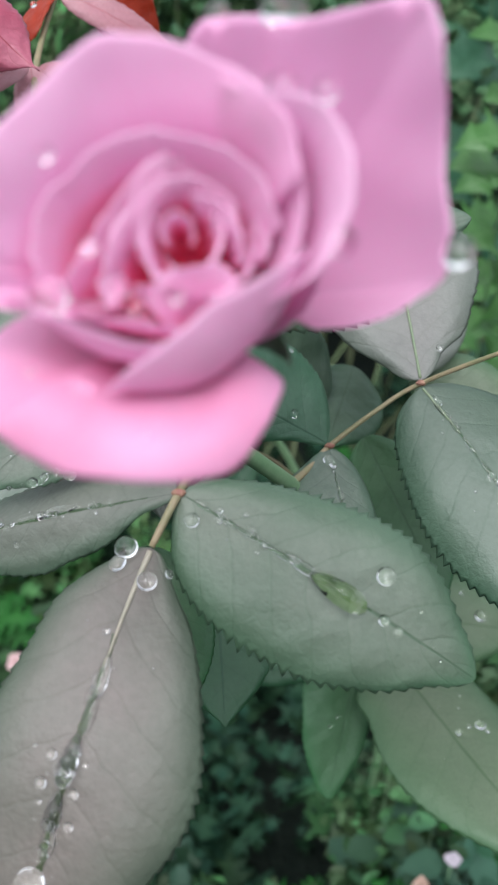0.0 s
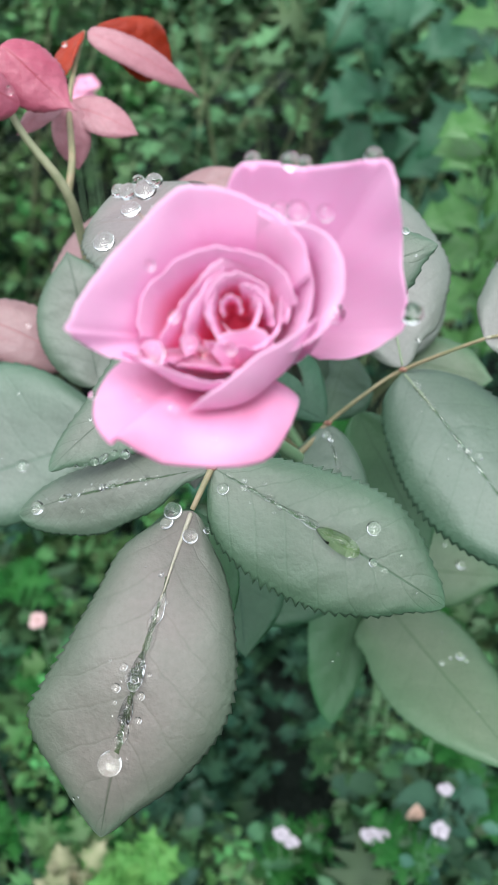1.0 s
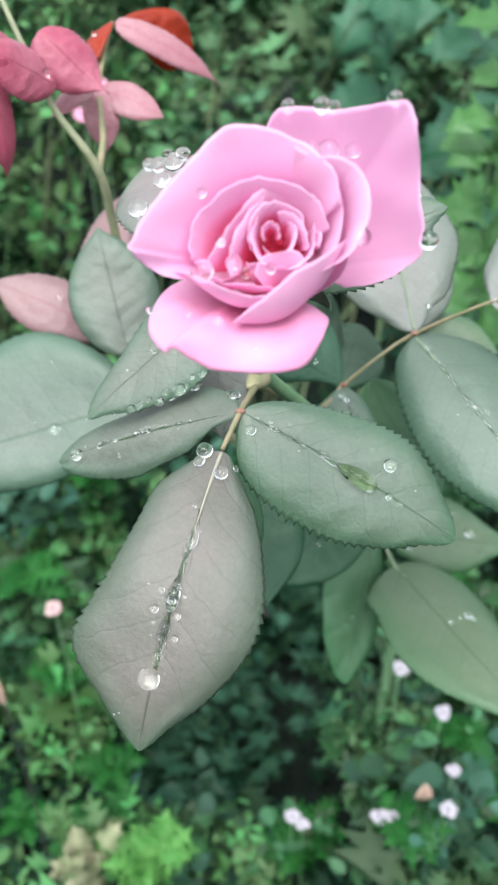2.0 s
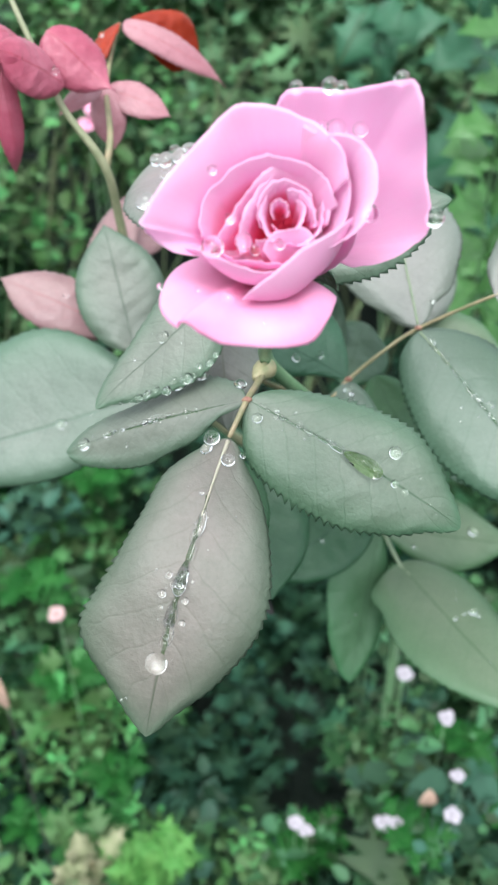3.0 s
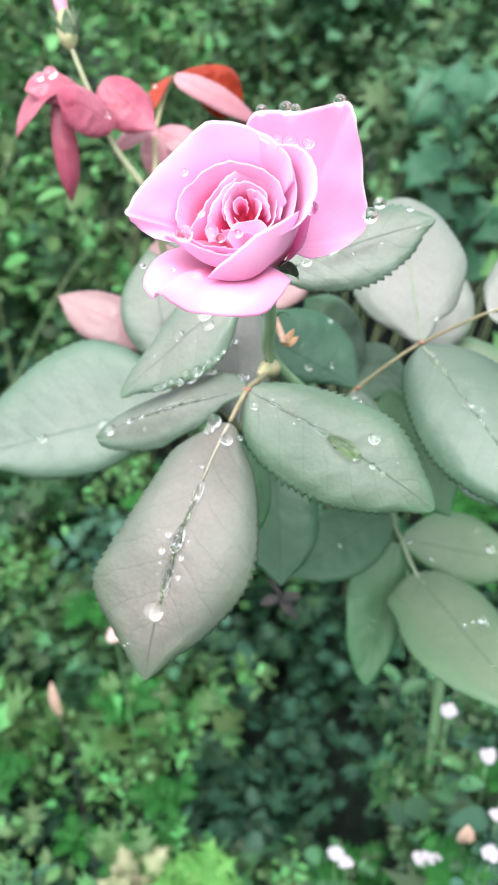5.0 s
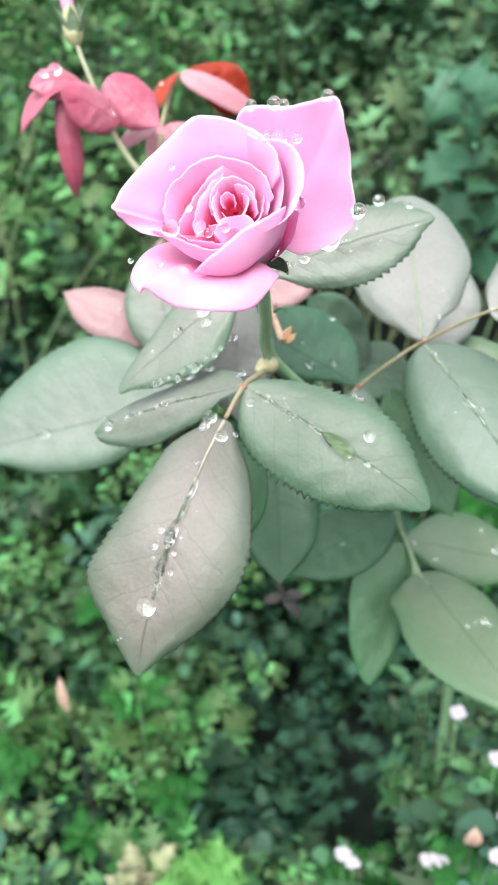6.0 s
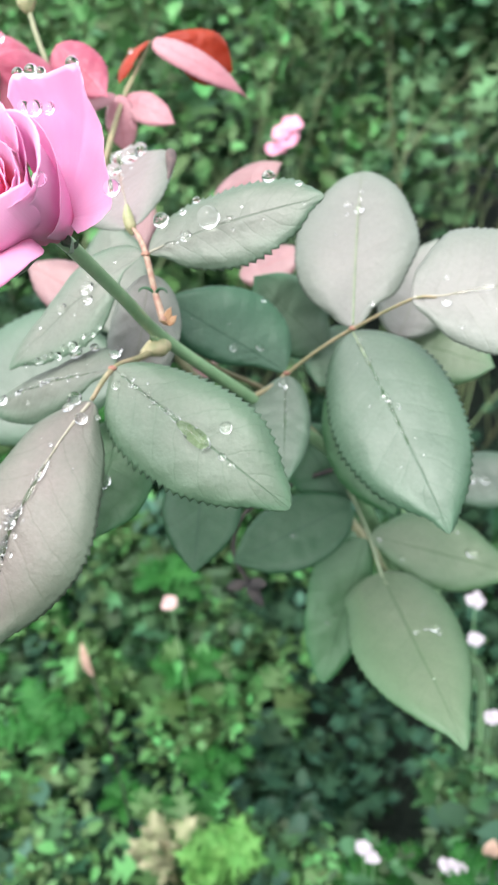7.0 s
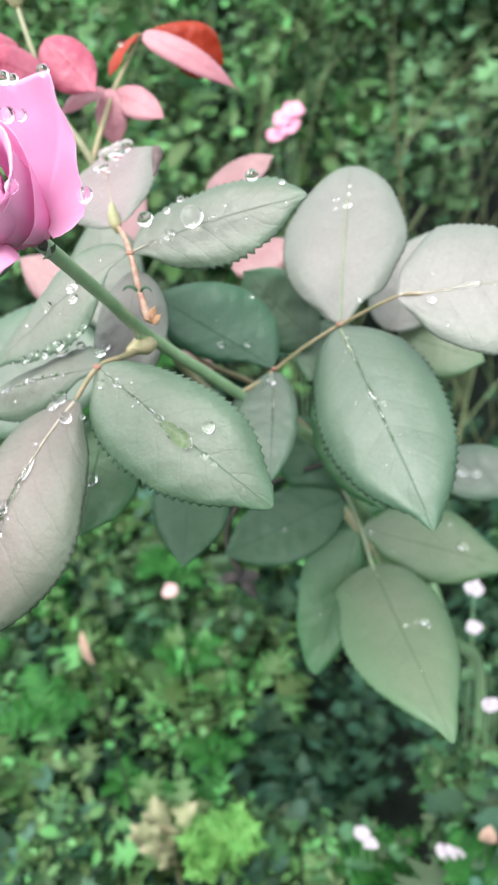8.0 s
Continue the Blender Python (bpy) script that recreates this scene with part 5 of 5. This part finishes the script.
# ---- small flowers ----
def blossom(place, r, mat, label, petals=5, group="small white blossoms", seed=0):
    place = Vector(place)
    t = thing("blossom", (place.x, place.y, 0.0), label, "flower", group)
    v, f = tube([(place.x, place.y + 0.01, 0.0), (place.x, place.y + 0.01, place.z * 0.6), place], [0.0009, 0.0008, 0.0006], 7, 3)
    part("stem", v, f, STEM, t)
    rr = random.Random(seed)
    for k in range(petals):
        w = 2 * math.pi * k / petals + rr.uniform(-0.3, 0.3)
        d = Vector((math.cos(w), math.sin(w) * 0.6 - 0.25, 0.35 * math.sin(w) + 0.3)).normalized()
        b = Blade(place, place + d * r * rr.uniform(0.8, 1.2), r * 0.95, (0, -0.7, 0.7), arch=r * 0.2, widest=0.6, teeth=5, bite=0.03, seed=k)
        vv, ff, uv = b.mesh(3)
        part("petal", vv, ff, mat, t, "", uv, 0.0003)
    return t


c_ = []
for x_, y_, z_ in ((0.02, 0.42, 0.21), (0.097, 0.40, 0.235), (0.097, 0.585, 0.34), (0.125, 0.526, 0.29), (0.118, 0.489, 0.32), (0.148, 0.445, 0.31), (0.154, 0.409, 0.29), (0.145, 0.38, 0.28), (0.11, 0.44, 0.27), (0.13, 0.41, 0.25)):
    for k_ in range(16):
        c_.append((x_ + rng.normal(0, 0.022), y_ + 0.015 + rng.normal(0, 0.022), z_ - 0.015 - abs(rng.normal(0, 0.06))))
weeds("ground_weeds", WEED, "leafy stems of the white-flowered weed", np.array(c_), 0.009, 0.018, 5, 0.6, 0.6, 0.010)

for k_, (p_, r_) in enumerate([((0.0184, 0.4204, 0.2323), 0.008), ((0.028, 0.415, 0.228), 0.007), ((0.0938, 0.4013, 0.2583), 0.009), ((0.104, 0.398, 0.262), 0.007), ((-0.205, 0.575, 0.345), 0.010),
                               ((0.0959, 0.5964, 0.3795), 0.009), ((0.099, 0.573, 0.3537), 0.008), ((0.1252, 0.5262, 0.3074), 0.007), ((0.1178, 0.4893, 0.345), 0.008),
                               ((0.1478, 0.445, 0.3385), 0.008), ((0.1537, 0.4086, 0.3099), 0.007), ((0.1448, 0.3797, 0.2988), 0.008)]):
    blossom(p_, r_, BLUSH if k_ == 4 else WHITE, "small blush-coloured weed blossom" if k_ == 4 else "small white weed blossom on a thin stalk", seed=k_)
for k_, p_ in enumerate([(-0.196, 1.0956, 0.6908), (-0.184, 1.10, 0.700), (-0.188, 1.09, 0.682), (-0.206, 1.09, 0.672)]):
    blossom(p_, 0.0150, PINKFL, "small bright pink blossom among the weeds", group="pink blossoms", seed=20 + k_)

# ---- bright feathery weed near the ground ----
feather = thing("feathery_weed", (-0.113, 0.42, 0.0), "bright green feathery weed with narrow leaves", "weed")
for k_ in range(64):
    w_ = random.uniform(0, 2 * math.pi)
    d_ = Vector((math.cos(w_), math.sin(w_) * 0.8, random.uniform(-0.1, 1.2))).normalized()
    c_ = Vector((-0.113, 0.40, 0.195)) + Vector((random.gauss(0, 0.008), random.gauss(0, 0.008), random.gauss(0, 0.008)))
    v_, f_, uv_ = lobed_leaf(c_, d_, Vector((0, -0.5, 0.85)), random.uniform(0.02, 0.042), random)
    part("leaf", v_, f_, FEATHER, feather, "", uv_, 0.0002)
v_, f_ = tube([(-0.113, 0.42, -0.02), (-0.113, 0.41, 0.1), (-0.113, 0.40, 0.21)], [0.003, 0.0025, 0.002], 8)
part("stem", v_, f_, STEM, feather)

stale = thing("withered_weed", (-0.165, 0.42, 0.0), "faded beige weed with feathery dry leaves", "weed")
for k_ in range(22):
    w_ = random.uniform(0, 2 * math.pi)
    d_ = Vector((math.cos(w_) * 0.8, math.sin(w_) * 0.6, random.uniform(0.2, 1.4))).normalized()
    c_ = Vector((-0.165, 0.40, 0.20)) + Vector((random.gauss(0, 0.010), random.gauss(0, 0.008), random.gauss(0, 0.012)))
    v_, f_, uv_ = lobed_leaf(c_, d_, Vector((0, -0.5, 0.85)), random.uniform(0.016, 0.034), random)
    part("leaf", v_, f_, BEIGE, stale, "", uv_, 0.0002)
v_, f_ = tube([(-0.165, 0.42, -0.02), (-0.165, 0.41, 0.1), (-0.165, 0.40, 0.21)], [0.002, 0.0018, 0.0014], 8)
part("stem", v_, f_, STALK, stale)

# ---- withered twig low on the bush ----
v_, f_ = tube([(0.0345, 0.262, 0.736), (0.010, 0.272, 0.718), (-0.014, 0.268, 0.700), (-0.0202, 0.2638, 0.678), (-0.012, 0.262, 0.660)], [0.0012, 0.0012, 0.0011, 0.0011, 0.0014], 8)
dry = part("withered_twig", v_, f_, DRY, plant, "dark withered twig below the leaves")
for d_ in ((0.012, -0.004, 0.004), (0.010, -0.006, -0.010), (-0.010, -0.004, -0.002)):
    c_ = Vector((-0.014, 0.262, 0.661))
    b_ = Blade(c_, c_ + Vector(d_), 0.006, (0, -0.7, 0.7), teeth=5, bite=0.1)
    v_, f_, uv_ = b_.mesh(2)
    part("dead_leaf", v_, f_, DRY, dry, "", uv_, 0.0004)

# ---- withered peach-coloured leaves and buds among the weeds ----
for base_, tip_, wid_ in (((-0.2095, 0.41, 0.405), (-0.2095, 0.405, 0.450), 0.009), ((0.1258, 0.3953, 0.290), (0.1265, 0.39, 0.320), 0.014)):
    t_ = thing("withered_leaf", (base_[0], base_[1], 0.0), "withered peach-coloured leaf among the weeds", "leaf", "withered leaves")
    b_ = Blade(base_, tip_, wid_, (0, -0.8, 0.6), fold=0.3, arch=0.003, teeth=8, bite=0.06)
    v_, f_, uv_ = b_.mesh(3)
    part("blade", v_, f_, PEACH, t_, "", uv_, 0.0003)
    v_, f_ = tube([(base_[0], base_[1] + 0.01, 0.0), (base_[0], base_[1] + 0.01, base_[2] * 0.6), base_], [0.001, 0.0009, 0.0006], 7, 3)
    part("stem", v_, f_, DRY, t_)
b_ = Blade((-0.0275, 0.2125, 0.7450), (-0.0288, 0.2105, 0.7315), 0.008, (0, -0.8, 0.6), fold=0.3, teeth=6, bite=0.08)
v_, f_, uv_ = b_.mesh(3)
part("dead_leaf", v_, f_, RUST, dry, "withered rust-coloured leaf", uv_, 0.0003)


# ---- broad lobed weeds between the low cover ----
def lobed_weed(x, y, top, size, seed):
    rr = random.Random(seed)
    t = thing("lobed_weed", (x, y, 0.0), "low weed with broad lobed green leaves", "weed", "lobed weeds")
    head = Vector((x, y, top))
    v, f = tube([(x, y, -0.01), (x + 0.005, y, top * 0.5), head], [0.0018, 0.0015, 0.0012], 7, 3)
    part("stem", v, f, LOBED, t)
    n = rr.randint(6, 10)
    for k in range(n):
        w = 2 * math.pi * k / n + rr.uniform(-0.3, 0.3)
        d = Vector((math.cos(w), math.sin(w), rr.uniform(-0.25, 0.55))).normalized()
        s = size * rr.uniform(0.7, 1.2)
        vv, ff, uv = lobed_leaf(head, d, Vector((rr.uniform(-0.4, 0.4), -0.35, 0.9)), s, rr)
        part("leaf", vv, ff, LOBED, t, "", uv, 0.0003)



lob_rng = random.Random(5)
for k_ in range(60):
    x_, y_ = lob_rng.uniform(-0.55, 0.40), lob_rng.uniform(0.34, 1.15)
    if is_bare(x_, y_):
        continue
    lobed_weed(x_, y_, cover_height(x_, y_) * lob_rng.uniform(0.8, 1.1), lob_rng.uniform(0.035, 0.055), k_)
